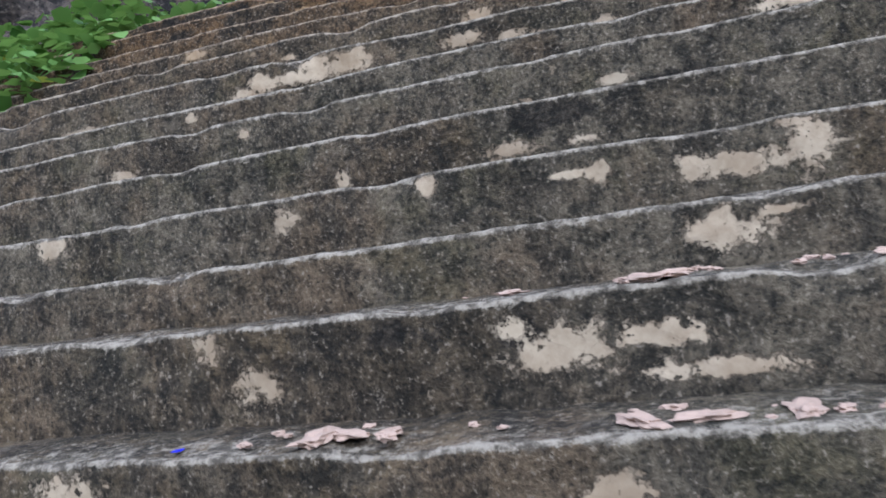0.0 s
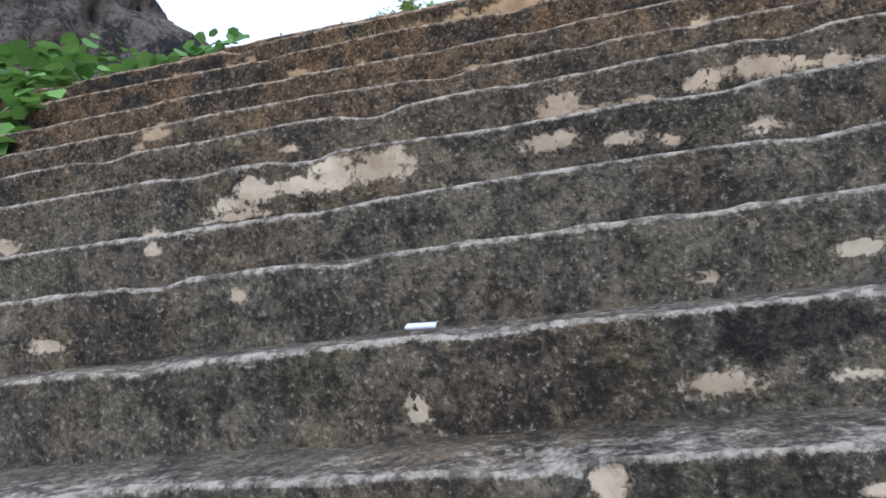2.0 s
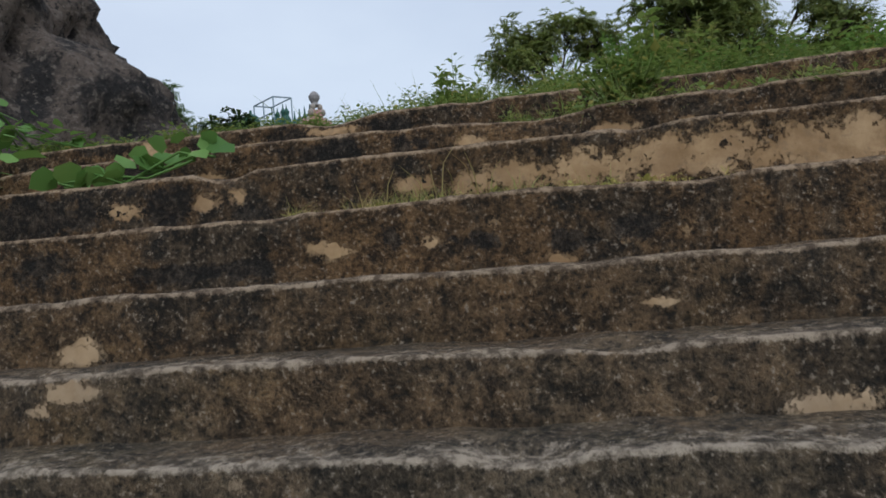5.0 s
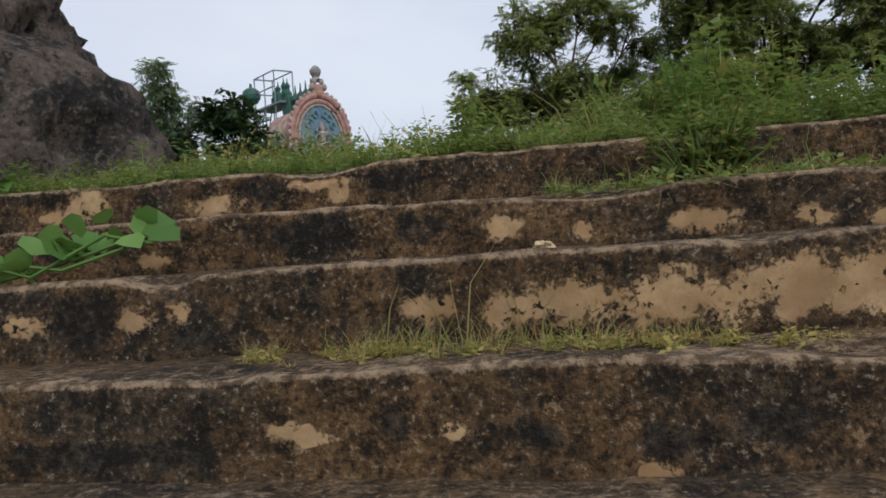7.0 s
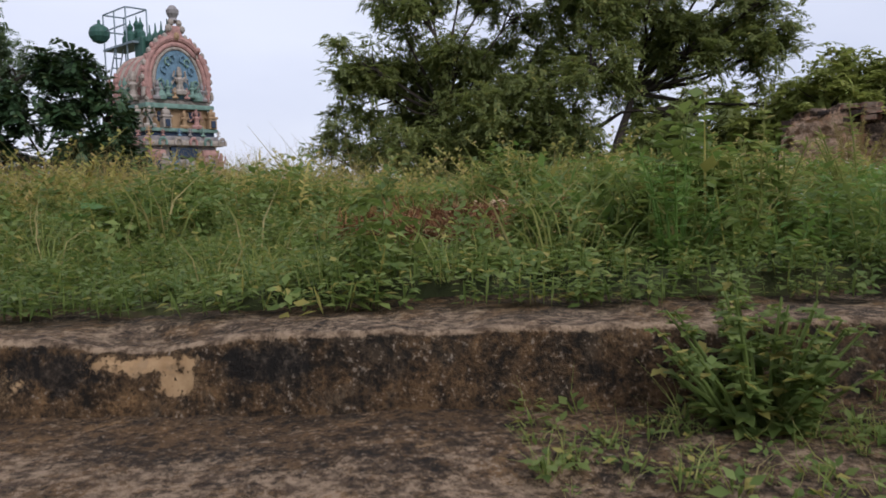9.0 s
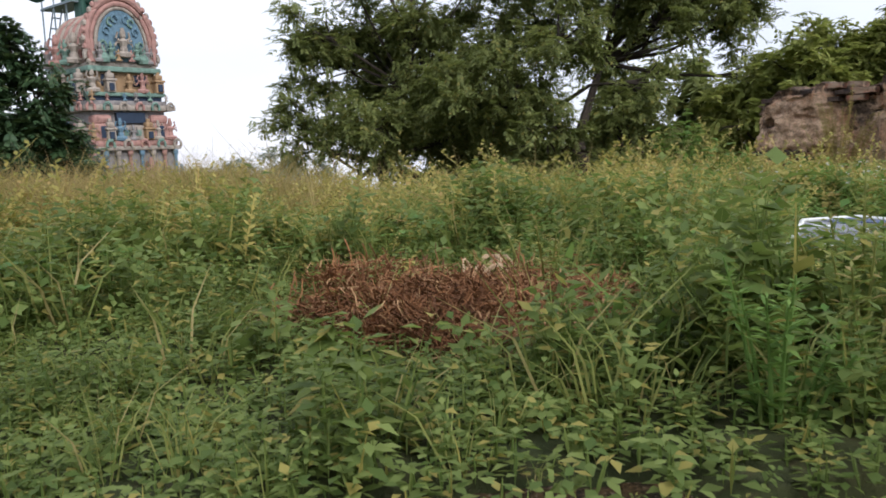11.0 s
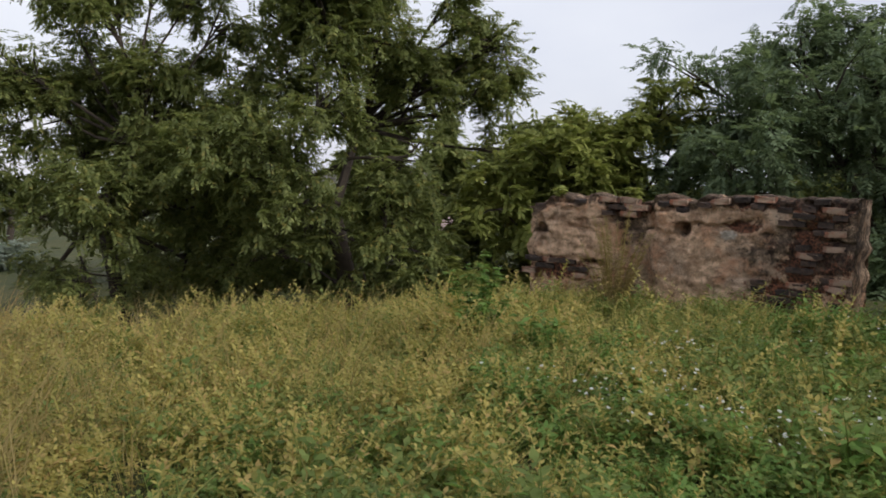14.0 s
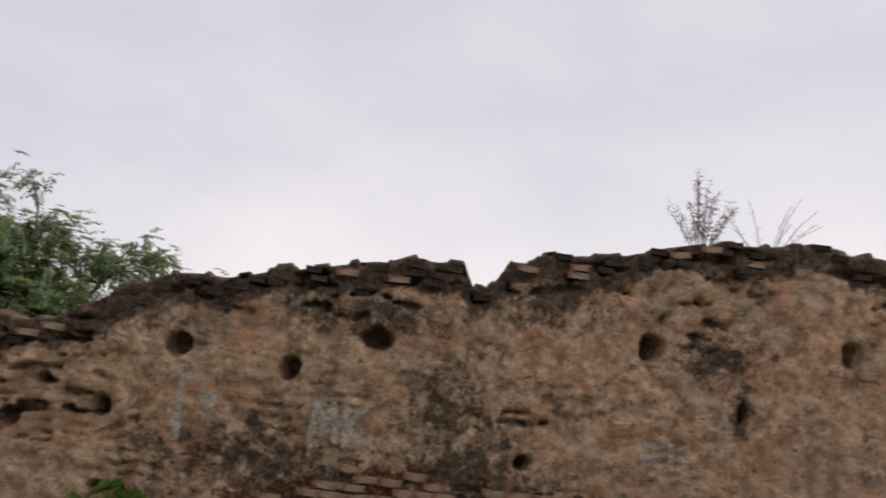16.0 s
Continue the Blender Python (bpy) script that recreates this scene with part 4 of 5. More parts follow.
    for q in (-1, 1):
        for j in range(4):
            bm = bmesh.new()
            c = (q * (0.2 + 0.15 * j), 4.62 - 0.02 * j - 0.07 * j * j)
            tube(bm, [(c[0] + 0.1 * math.cos(a), -1.35, c[1] + up + 0.1 * math.sin(a)) for a in np.linspace(0, 5.2, 9)], [0.035] * 9, 5)
            part("scroll", bm, (M_BLUE, M_TEAL)[j % 2], t)
        bm = bmesh.new()
        tube(bm, [(q * 1.12 + 0.16 * math.cos(a) * q, -1.32, 3.62 + up + 0.16 * math.sin(a)) for a in np.linspace(-1.6, 3.6, 10)], [0.07] * 10, 6)
        part("scroll", bm, M_CREAM, t)
        bm = bmesh.new()
        lathe(bm, [(0.2, 0), (0.22, 0.1), (0.13, 0.25), (0.06, 0.45)], (q * 0.7, -1.36, 3.46 + up), 9)
        part("lotus_bud", bm, M_TEAL, t)
    # lion mask and finial on the gable, pots along the ridge
    bm = bmesh.new()
    box(bm, -0.24, 0.24, -1.4, -1.05, up + 5.1, up + 5.55, 0.12)
    part("gable_mask", bm, M_PINK, t)
    for x, z, r in ((-0.24, 5.45, 0.12), (0.24, 5.45, 0.12), (-0.15, 5.62, 0.1), (0.15, 5.62, 0.1), (0, 5.25, 0.14)):
        bm = bmesh.new()
        bmesh.ops.create_icosphere(bm, subdivisions=2, radius=r, matrix=Matrix.Translation((x, -1.32, z + up)))
        part("mask_knob", bm, M_CREAM if z > 5.4 else M_ORANGE, t)
    bm = bmesh.new()
    lathe(bm, [(0.1, 0), (0.2, 0.06), (0.12, 0.14), (0.2, 0.26), (0.21, 0.36), (0.12, 0.46), (0.05, 0.5)], (0, -1.2, 5.62 + up), 12)
    part("finial", bm, M_GREYP, t, "weathered grey pot finial")
    for i in range(4):
        bm = bmesh.new()
        lathe(bm, [(0.1, 0), (0.15, 0.08), (0.07, 0.2), (0.16, 0.32), (0.12, 0.46), (0.04, 0.56), (0.015, 0.8)], (0, -0.8 + i * 0.42, 5.0 + up), 10)
        part("ridge_pot", bm, M_DKGREEN, t, "dark green metal ridge pot")
    # pipe stand with a round tank, standing on the rear of the roof
    x0, x1, y0, y1 = -0.45, 0.35, 1.3, 3.1
    for x, y in ((x0, y0), (x1, y0), (x0, y1), (x1, y1), (x0, 2.2)):
        bm = bmesh.new()
        tube(bm, [(x, y, up + 3.4), (x, y, up + 6.4)], [0.026, 0.026], 6)
        part("scaffold_pole", bm, M_STEEL, t)
    for a, b in (((x0, y0, 6.4), (x0, y1, 6.4)), ((x1, y0, 6.4), (x1, y1, 6.4)), ((x0, y1, 6.4), (x1, y1, 6.4)), ((x0, y0, 5.9), (x0, y1, 5.9)), ((x0, y1, 5.9), (x1, y1, 5.9)), ((x0, y0, 6.4), (x1, y0, 6.4)), ((x0, 2.2, 5.35), (x0, 3.4, 3.5)), ((x0 + 0.3, 2.2, 5.35), (x0 + 0.3, 3.4, 3.5))):
        bm = bmesh.new()
        tube(bm, [(a[0], a[1], a[2] + up), (b[0], b[1], b[2] + up)], [0.024, 0.024], 6)
        part("scaffold_rail", bm, M_STEEL, t)
    for i in range(6):
        bm = bmesh.new()
        y, z = 3.3 - 0.18 * i, 3.63 + i * 0.28
        tube(bm, [(x0, y, z + up), (x0 + 0.3, y, z + up)], [0.022, 0.022], 5)
        part("ladder_rung", bm, M_STEEL, t)
    bm = bmesh.new()
    box(bm, x0 - 0.05, x1 + 0.05, y0 - 0.5, y1 + 0.05, up + 5.3, up + 5.36)
    part("platform", bm, M_STEEL, t)
    bm = bmesh.new()
    box(bm, -0.25, 0.25, 0.6, 1.2, up + 4.8, up + 5.5, 0.08)
    part("machine_box", bm, M_DKGREEN, t, "dark green machine box on the roof")
    bm = bmesh.new()
    lathe(bm, [(0.05, -0.3), (0.24, -0.24), (0.36, -0.1), (0.38, 0.03), (0.32, 0.18), (0.17, 0.27), (0.06, 0.3), (0.05, 0.42)], (x0 - 0.1, y1 + 0.15, up + 5.85), 16)
    part("round_tank", bm, M_DKGREEN, t, "round dark green metal tank")
    for x, y, h in ((-0.2, 1.5, 0.7), (0.15, 1.7, 0.9), (-0.1, 2.0, 0.6), (0.1, 1.3, 0.8)):
        bm = bmesh.new()
        lathe(bm, [(0.1, 0), (0.17, 0.1), (0.17, h * 0.4), (0.08, h * 0.55), (0.12, h * 0.7), (0.03, h * 0.85), (0.015, h)], (x, y, up + 5.36), 9)
        part("ridge_pot", bm, M_DKGREEN, t, "dark green metal ridge pot")
    return t


build_tower()


# ---- trees ----
def build_tree(name, label, base, trunk_h, blobs, material, sprigs, seed, leaf=(0.085, 0.036), twig=0.27, leaves=11, radius=0.16, group=""):
    """Trunk with limbs that end in uneven clumps of leafy twigs. blobs: x, y, z from the base, and radius."""
    rng = np.random.default_rng(seed)
    t = tagged(thing(name, base), label, "tree", group)
    bm = bmesh.new()
    lean = rng.uniform(-0.2, 0.2, 2)
    fork = Vector((lean[0] * trunk_h, lean[1] * trunk_h, trunk_h))
    tube(bm, [(0, 0, -0.3), (0.02, 0.01, trunk_h * 0.1), fork * 0.55 + Vector((0.06, -0.04, 0)), fork], [radius * 1.35, radius, radius * 0.85, radius * 0.75], 9)
    part("trunk", bm, M_BARK, t, smooth=True)
    pairs = []
    template = [sprig_template(rng, leaves, twig, leaf[0], leaf[1]) for _ in range(3)]
    total = sum(b[3] ** 2 for b in blobs)
    boughs = [fork.lerp(Vector(b[:3]), 0.55) + Vector(rng.uniform(-0.2, 0.2, 3)) for b in blobs[:5]]
    for index, (x, y, z, r) in enumerate(blobs):
        c = Vector((x, y, z))
        start = fork - Vector((0, 0, 0.1)) if index < 5 else min(boughs, key=lambda q: (q - c).length)
        mid = boughs[index] if index < 5 else start.lerp(c, 0.5) + Vector(rng.uniform(-0.25, 0.25, 3))
        n = max(20, int(sprigs * r * r / total))
        # small clumps inside the blob, each on its own branchlet
        k = max(6, int(n / 38))
        cd = rng.normal(size=(k, 3))
        cd /= np.linalg.norm(cd, axis=1)[:, None]
        cc = np.array(c) + cd * (r * rng.uniform(0.3, 0.95, k) ** 0.7)[:, None] * np.array((1, 1, 0.85))
        bm = bmesh.new()
        thick = 1.0 if index < 5 else 0.5
        tube(bm, [start, mid, c], [radius * 0.5 * thick, radius * 0.3 * thick, radius * 0.08], 6)
        for q in range(min(k, 9)):
            tip = Vector(cc[q])
            tube(bm, [mid.lerp(c, rng.uniform(0.4, 0.95)), c.lerp(tip, 0.5) + Vector(rng.uniform(-0.06, 0.06, 3)), tip], [radius * 0.14, radius * 0.09, radius * 0.03], 4)
        part("limb", bm, M_BARK, t)
        which = rng.integers(0, k, n)
        p = cc[which] + rng.normal(size=(n, 3)) * np.array((0.14, 0.14, 0.13)) * (0.5 + 0.45 * r)
        out = p - np.array(c)
        yaw = np.arctan2(out[:, 1], out[:, 0]) + rng.normal(size=n) * 1.5
        tilt = rng.uniform(-0.6, 1.0, n)
        for q in range(3):
            s = rng.integers(0, 3, n) == q
            if s.any():
                pairs.append(scatter(template[q], p[s], rng.uniform(0.7, 1.25, s.sum()), rotations(yaw[s], tilt[s], np.zeros(s.sum()))))
    v, f = merged(pairs)
    crown = new("crown", arrays_mesh("crown", v, f, material))
    crown.parent = t
    return t


def crown_blobs(seed, n, half_w, half_d, z0, z1, size):
    rng = np.random.default_rng(seed)
    out = []
    for i in range(n):
        u = rng.uniform(0, 1)
        z = z0 + (z1 - z0) * u
        w = math.sqrt(max(0.12, 1 - (2 * max(0.0, u - 0.35) / 1.3) ** 2))
        a, q = rng.uniform(0, 6.28), math.sqrt(rng.uniform(0.1, 1))
        out.append((half_w * w * q * math.cos(a), half_d * w * q * math.sin(a), z, size * rng.uniform(0.7, 1.25)))
    return out


def polar(az, d):
    return 0.1 + d * math.sin(radians(az)), 0.4 + d * math.cos(radians(az))


GROUP = "trees beyond the rampart"
x, y = polar(25.5, 14.5)
build_tree("neem_tree", "large dense dark green neem tree beyond the rampart edge", (x, y, -1.7), 2.4,
           crown_blobs(3, 26, 2.9, 2.0, 0.9, 6.6, 0.95) + [(-0.5, 0, 6.7, 0.8), (0.7, 0, 6.9, 0.7), (2.3, -0.3, 4.9, 0.8), (-2.6, 0, 3.0, 0.8), (2.1, -0.6, 5.7, 0.7), (2.7, -0.9, 4.6, 0.75), (1.8, -0.5, 6.3, 0.55), (2.9, -1.0, 3.4, 0.8), (2.3, -1.1, 5.4, 0.55), (2.5, -1.2, 4.8, 0.55)], M_NEEM, 22000, 11, group=GROUP, radius=0.2)
x, y = polar(10, 15)
build_tree("neem_tree", "dense dark green neem tree leaning beside a larger one", (x, y, -1.7), 2.2,
           crown_blobs(5, 20, 2.3, 1.8, 0.8, 5.6, 0.85) + [(-0.9, 0, 6.2, 0.75), (0.1, 0, 6.0, 0.6), (-1.6, 0, 4.8, 0.7), (-1.9, 0, 3.4, 0.6), (1.4, -0.2, 6.2, 0.7), (1.8, -0.3, 5.7, 0.6), (0.8, 0, 6.5, 0.7), (2.0, -0.4, 4.6, 0.8)], M_NEEM, 15000, 12, group=GROUP)
x, y = polar(40.5, 14.0)
build_tree("young_tree", "light yellow-green bushy tree behind the low wall", (x, y, -1.7), 1.6,
           crown_blobs(7, 22, 2.0, 1.5, 0.8, 3.5, 0.75) + [(1.3, -1.1, 4.2, 0.55), (0.9, -0.8, 3.8, 0.6), (1.7, -1.4, 3.8, 0.6)], M_OLIVE, 9000, 13, leaf=(0.11, 0.055), group=GROUP)
x, y = polar(60, 14.0)
build_tree("broad_tree", "broad feathery blue-green tree behind the ruined walls", (x, y, -1.7), 2.0,
           crown_blobs(9, 36, 3.1, 2.6, 0.9, 5.1, 1.0) + [(0.6, -1.0, 5.3, 0.9), (1.9, -2.4, 4.6, 0.75), (1.4, -2.0, 5.0, 0.9), (2.1, -3.1, 4.5, 0.75), (0.0, 0.0, 5.2, 0.85), (-0.8, 0.9, 5.1, 0.85), (2.5, -3.9, 4.0, 0.6), (-1.4, 2.4, 4.7, 0.8), (-1.7, 3.0, 3.9, 0.7), (-1.8, 2.8, 3.2, 0.9), (-0.9, 1.6, 3.6, 0.9)], M_GREYLEAF, 21000, 14, leaf=(0.085, 0.036), group=GROUP)
x, y = polar(-16.6, 14.0)
build_tree("dark_tree", "low dark glossy-leaved tree before the temple tower", (x, y, -1.5), 1.5,
           crown_blobs(15, 20, 1.25, 1.3, 0.6, 2.9, 0.62) + [(-0.6, 0, 3.5, 0.5), (-2.0, 0, 2.2, 0.7), (-1.9, 0, 3.1, 0.6), (-1.2, 0, 3.5, 0.6), (-2.3, 0, 3.9, 0.65), (-1.6, 0.3, 2.7, 0.6), (0.0, 0, 4.0, 0.5), (-0.5, 0.2, 4.3, 0.5), (0.5, 0, 3.5, 0.5), (1.0, -0.3, 2.2, 0.6), (1.1, -0.2, 1.3, 0.6), (0.3, -0.3, 2.8, 0.6)], M_DARKLEAF, 11000, 15, leaf=(0.11, 0.066), twig=0.26, leaves=9, group=GROUP)
x, y = polar(-21.8, 19.0)
build_tree("far_tree", "grey-green tree rising behind the eroded wall", (x, y, -1.7), 2.6,
           crown_blobs(16, 10, 0.9, 1.0, 2.8, 6.6, 0.6), M_GREYLEAF, 2600, 16, group=GROUP)
for i, (az, d, h) in enumerate(((-3.6, 46, 3.0), (-1.2, 50, 3.3), (1.4, 44, 3.6), (3.4, 40, 3.0), (-2.4, 56, 3.2), (0.3, 52, 3.0), (2.5, 54, 3.5), (-4.6, 58, 3.2))):
    x, y = polar(az, d)
    build_tree("distant_tree", "hazy distant tree on the plain", (x, y, ground_height(x, y)), 1.6, crown_blobs(30 + i, 6, 1.2, 1.0, 1.4, h - 0.4, 0.45), M_HAZEDLEAF, 500, 40 + i, leaf=(0.2, 0.08), twig=0.5, leaves=5, group="distant trees")
for i, (az, d) in enumerate(((31, 21), (20, 22), (46, 20), (14, 24), (38, 24), (54, 22), (62, 23), (70, 22), (78, 26), (26, 26))):
    x, y = polar(az, d)
    build_tree("background_tree", "dark green tree crowding behind the neem trees", (x, y, -1.7), 1.8, crown_blobs(50 + i, 14, 2.6, 1.5, 0.6, 4.0, 1.0), M_NEEM, 2600, 60 + i, leaf=(0.22, 0.08), group=GROUP)


for i, (az, d) in enumerate(((-15, 27), (-12.5, 30), (-10.5, 26), (-8.5, 31), (-6.5, 27), (-4.5, 32), (-2.5, 28), (-0.5, 31), (1.5, 27))):
    x, y = polar(az, d)
    build_tree("distant_bush", "hazy grey-green bush at the foot of the rampart", (x, y, ground_height(x, y)), 0.4, crown_blobs(80 + i, 6, 1.5, 1.0, 0.3, 1.0, 0.5), M_HAZEDLEAF, 700, 90 + i, leaf=(0.2, 0.09), twig=0.42, leaves=6, radius=0.07, group="distant bushes")


# ---- plants of the rampart ----
rng = np.random.default_rng(77)


def plateau_points(n, x0, x1, y0, y1, keep=None, tall=True):
    out = []
    while len(out) < n:
        x, y = rng.uniform(x0, x1), rng.uniform(y0, y1)
        v = y + SKEW * x
        if v < (0.02 if not tall else 0.13 if x < 0.5 else 0.04) + 0.16 * noise.noise((x * 2, 0, 3)) or (x > 7.25 and y < 4.5) or (tall and math.hypot(x - 0.15, y - 0.75) < 0.33):
            continue
        if (LOW_A.x - 0.1 + (LOW_A.y - y) * 0.34) < x and y > 4.3:
            continue
        if x < -1.9 - 0.2 * y and y < 4.4:
            continue
        if abs((x - 2.75) * 0.74 - (y - 2.2) * 0.67) < 0.3 and abs((x - 2.7) * 0.67 + (y - 2.2) * 0.74) < 0.5:
            continue
        if keep and rng.uniform() > keep(x, y):
            continue
        out.append((x, y, max(ground_height(x, y), 0.012) - 0.01 if v < 0.3 else ground_height(x, y) - 0.01))
    return np.array(out)


def sow(name, label, material, templates, points, scale, lean=0.25):
    pairs = []
    pick = rng.integers(0, len(templates), len(points))
    for q, tpl in enumerate(templates):
        s = pick == q
        n = int(s.sum())
        if n:
            pairs.append(scatter(tpl, points[s], scale(points[s]) * rng.uniform(0.7, 1.3, n), rotations(rng.uniform(0, 6.28, n), np.abs(rng.normal(size=n)) * lean, rng.uniform(0, 6.28, n))))
    v, f = merged(pairs)
    return tagged(new(name, arrays_mesh(name, v, f, material)), label, "plants", kind="stuff")


def pile_gap(x, y):
    return 0.05 if math.hypot((x - 0.67) / 0.5, (y - 1.36) / 0.4) < 1 else 1.0


def clumped(x, y):
    """Weeds stand in clumps with thinner stretches between."""
    return 0.25 + 0.75 * smooth(-0.2, 0.2, noise.noise((x * 2.7, y * 2.7, 31)) + 0.3 * noise.noise((x * 7, y * 7, 32)))


def rise(p):
    """Plants stand taller away from the edge of the stairs."""
    v = p[:, 1] + SKEW * p[:, 0]
    bare = 1 - 0.55 * np.clip(-p[:, 0] / 0.5, 0, 1) * np.clip(1.1 - v, 0, 1)
    front = 1 + 0.5 * np.clip((p[:, 0] - 0.0) / 0.4, 0, 1) * np.clip((1.7 - p[:, 0]) / 0.5, 0, 1) * np.clip(v / 0.25, 0, 1) * np.clip((1.15 - v) / 0.3, 0, 1)
    return front * bare * (0.3 + 0.4 * np.clip(v / 0.9, 0, 1) + 0.25 * np.clip(v / 3.0, 0, 1)) * np.array([0.9 + 0.6 * noise.noise((a * 0.9, b * 0.9, 11)) + 0.9 * noise.noise((a * 3.1, b * 3.1, 17)) for a, b in p[:, :2]])


weeds = [weed_template(rng, 0.27, 20, 0.055, 0.03) for _ in range(5)] + [weed_template(rng, 0.2, 14, 0.06, 0.036, 1.0) for _ in range(3)]
sow("weeds", "dense low green weeds covering the rampart", M_WEED, weeds, plateau_points(13000, -4.5, 7.2, -1.6, 8.5, lambda x, y: pile_gap(x, y) * clumped(x, y) * (1.0 if y < 4.2 else 0.45)), rise, 0.4)
sow("creeping_weeds", "small creeping weeds along the stair edge", M_WEED, [weed_template(rng, 0.075, 11, 0.036, 0.02, 1.3) for _ in range(5)], plateau_points(7000, -2.2, 4.5, -0.9, 2.6, pile_gap, False), lambda p: np.ones(len(p)))
sow("bright_weeds", "bright green leafy weeds", M_BRIGHT, [weed_template(rng, 0.25, 18, 0.062, 0.026) for _ in range(4)], plateau_points(5200, 0.9, 7.2, -1.5, 5.0, lambda x, y: 1.0 if noise.noise((x * 0.8, y * 0.8, 5)) > 0 and x > 1.8 + 0.25 * y else 0.12), rise, 0.35)
sow("spiked_weeds", "yellowing spiked weeds across the rampart", M_SPIKE, [spike_template(rng, 0.4, 20) for _ in range(7)], plateau_points(12500, -4.5, 6.8, 1.6, 9.2, lambda x, y: smooth(1.8, 4.2, y + 0.4 * noise.noise((x * 0.7, y * 0.7, 1))) * (1 - 0.7 * smooth(2.2, 4.0, x - 0.35 * y)) * (0.4 + 0.6 * clumped(x, y))), rise, 0.45)
sow("meadow_grass", "green and yellow grass between the weeds", M_GRASS, [blades(rng, 9, 0.28, 0.007, 0.05, 0.9) for _ in range(6)], plateau_points(4500, -4.5, 7.2, 0.1, 9.2, lambda x, y: 0.5 * pile_gap(x, y) + 0.5 * smooth(2, 4, y)), rise)
sow("dry_grass", "fine golden dry grass at the rampart edge", M_DRYGRASS, [blades(rng, 14, 0.47, 0.006, 0.08, 0.9) for _ in range(5)], plateau_points(3000, -5.0, 3.5, 4.0, 9.4, lambda x, y: 0.9 * smooth(0.6, -1.4, x - 0.1 * y) + 0.07), lambda p: np.ones(len(p)))


def build_plant(name, label, base, stems, height, tpl, material, spread, seed, category="plant"):
    """A bush: upright stems, each with its leaves."""
    r = np.random.default_rng(seed)
    t = tagged(thing(name, base), label, category)
    for _ in range(stems):
        a, q = r.uniform(0, 6.28), spread * math.sqrt(r.uniform(0.02, 1))
        h = height * r.uniform(0.55, 1.1) * (1.1 - 0.5 * q / spread)
        foot, tip = Vector((0.25 * q * math.cos(a), 0.25 * q * math.sin(a), -0.02)), Vector((q * math.cos(a), q * math.sin(a), h))
        mid = foot.lerp(tip, 0.5) + Vector((0, 0, 0.12 * h))
        bm = bmesh.new()
        tube(bm, [foot, mid, tip], [0.004, 0.003, 0.0015] if material is M_TWIG else [0.006, 0.004, 0.002], 5)
        stem = part("stem", bm, M_TWIG if material is M_SPIKE else material, t)
        n = max(6, int(h / 0.02))
        u = r.uniform(0.12, 1, n)
        p = np.array([tuple(foot.lerp(mid, 2 * s) if s < 0.5 else mid.lerp(tip, 2 * s - 1)) for s in u])
        v, f = merged([scatter(tpl, p, r.uniform(0.6, 1.2, n) * (1.15 - 0.5 * u), rotations(r.uniform(0, 6.28, n), r.uniform(-0.4, 0.5, n), np.zeros(n)))])
        ob = new("foliage", arrays_mesh("foliage", v, f, material))
        ob.parent = stem
    return t


leafy = leaf_quads([((0, 0, 0), (1, 0, 0.2), 0.11, 0.05, 0.2), ((0.01, 0, 0), (0.7, 0.7, 0.1), 0.09, 0.04, 0.2), ((0.01, 0, 0), (0.7, -0.7, 0.1), 0.09, 0.04, 0.2)])
small_leaf = leaf_quads([((0, 0, 0), (1, 0, 0.2), 0.045, 0.03, 0.25), ((0.01, 0, 0), (0.6, 0.8, 0.15), 0.04, 0.026, 0.25), ((0.01, 0, 0), (0.6, -0.8, 0.15), 0.04, 0.026, 0.25), ((0.02, 0, 0), (0.9, 0.4, 0.5), 0.035, 0.022, 0.2)])
narrow = leaf_quads([((0, 0, 0), (1, 0, 0.45), 0.062, 0.015, 0.2), ((0, 0, 0), (-0.6, 0.8, 0.4), 0.052, 0.014, 0.15), ((0, 0, 0), (-0.5, -0.8, 0.4), 0.045, 0.014, 0.15)])
build_plant("step_bush", "leafy green bush rooted on the second step", (0.74, -0.5, -0.16), 44, 0.27, small_leaf, M_WEED, 0.2, 5, "bush")
build_plant("tall_weed", "tall upright bright green weed at the stair edge", (0.95, 0.25, 0.02), 8, 0.5, narrow, M_BRIGHT, 0.16, 6)
build_plant("tall_weed", "tall seeding weed among the rampart plants", (1.35, 0.5, 0.05), 8, 0.48, narrow, M_GRASS, 0.25, 7)
build_plant("tall_weed", "tall weed with pale seed heads", (2.1, 1.0, 0.06), 8, 0.55, narrow, M_GRASS, 0.3, 8)
build_plant("tall_weed", "spindly dark weed against the sky", (0.1, 0.5, 0.03), 3, 0.36, leafy, M_WEED, 0.09, 9)
build_plant("tall_weed", "leaning weeds on the rampart", (0.95, 1.5, 0.06), 9, 0.42, narrow, M_GRASS, 0.4, 10)
build_plant("tall_weed", "green shrub before the low wall", (3.9, 5.9, 0.1), 12, 0.75, leafy, M_BRIGHT, 0.4, 12)
build_plant("tall_weed", "dry leaning reed clump against the low wall", (6.5, 6.95, 0.0), 30, 1.3, narrow, M_DRYGRASS, 0.45, 13)
build_plant("wall_weed", "bare twiggy weed on the wall top", (7.62, -2.1, tall_top(6.43) - 0.03), 20, 0.8, leaf_quads([((0, 0, 0), (1, 0, 0.5), 0.09, 0.008, 0.1), ((0, 0, 0), (-1, 0.3, 0.5), 0.07, 0.008, 0.1)]), M_TWIG, 0.35, 14)
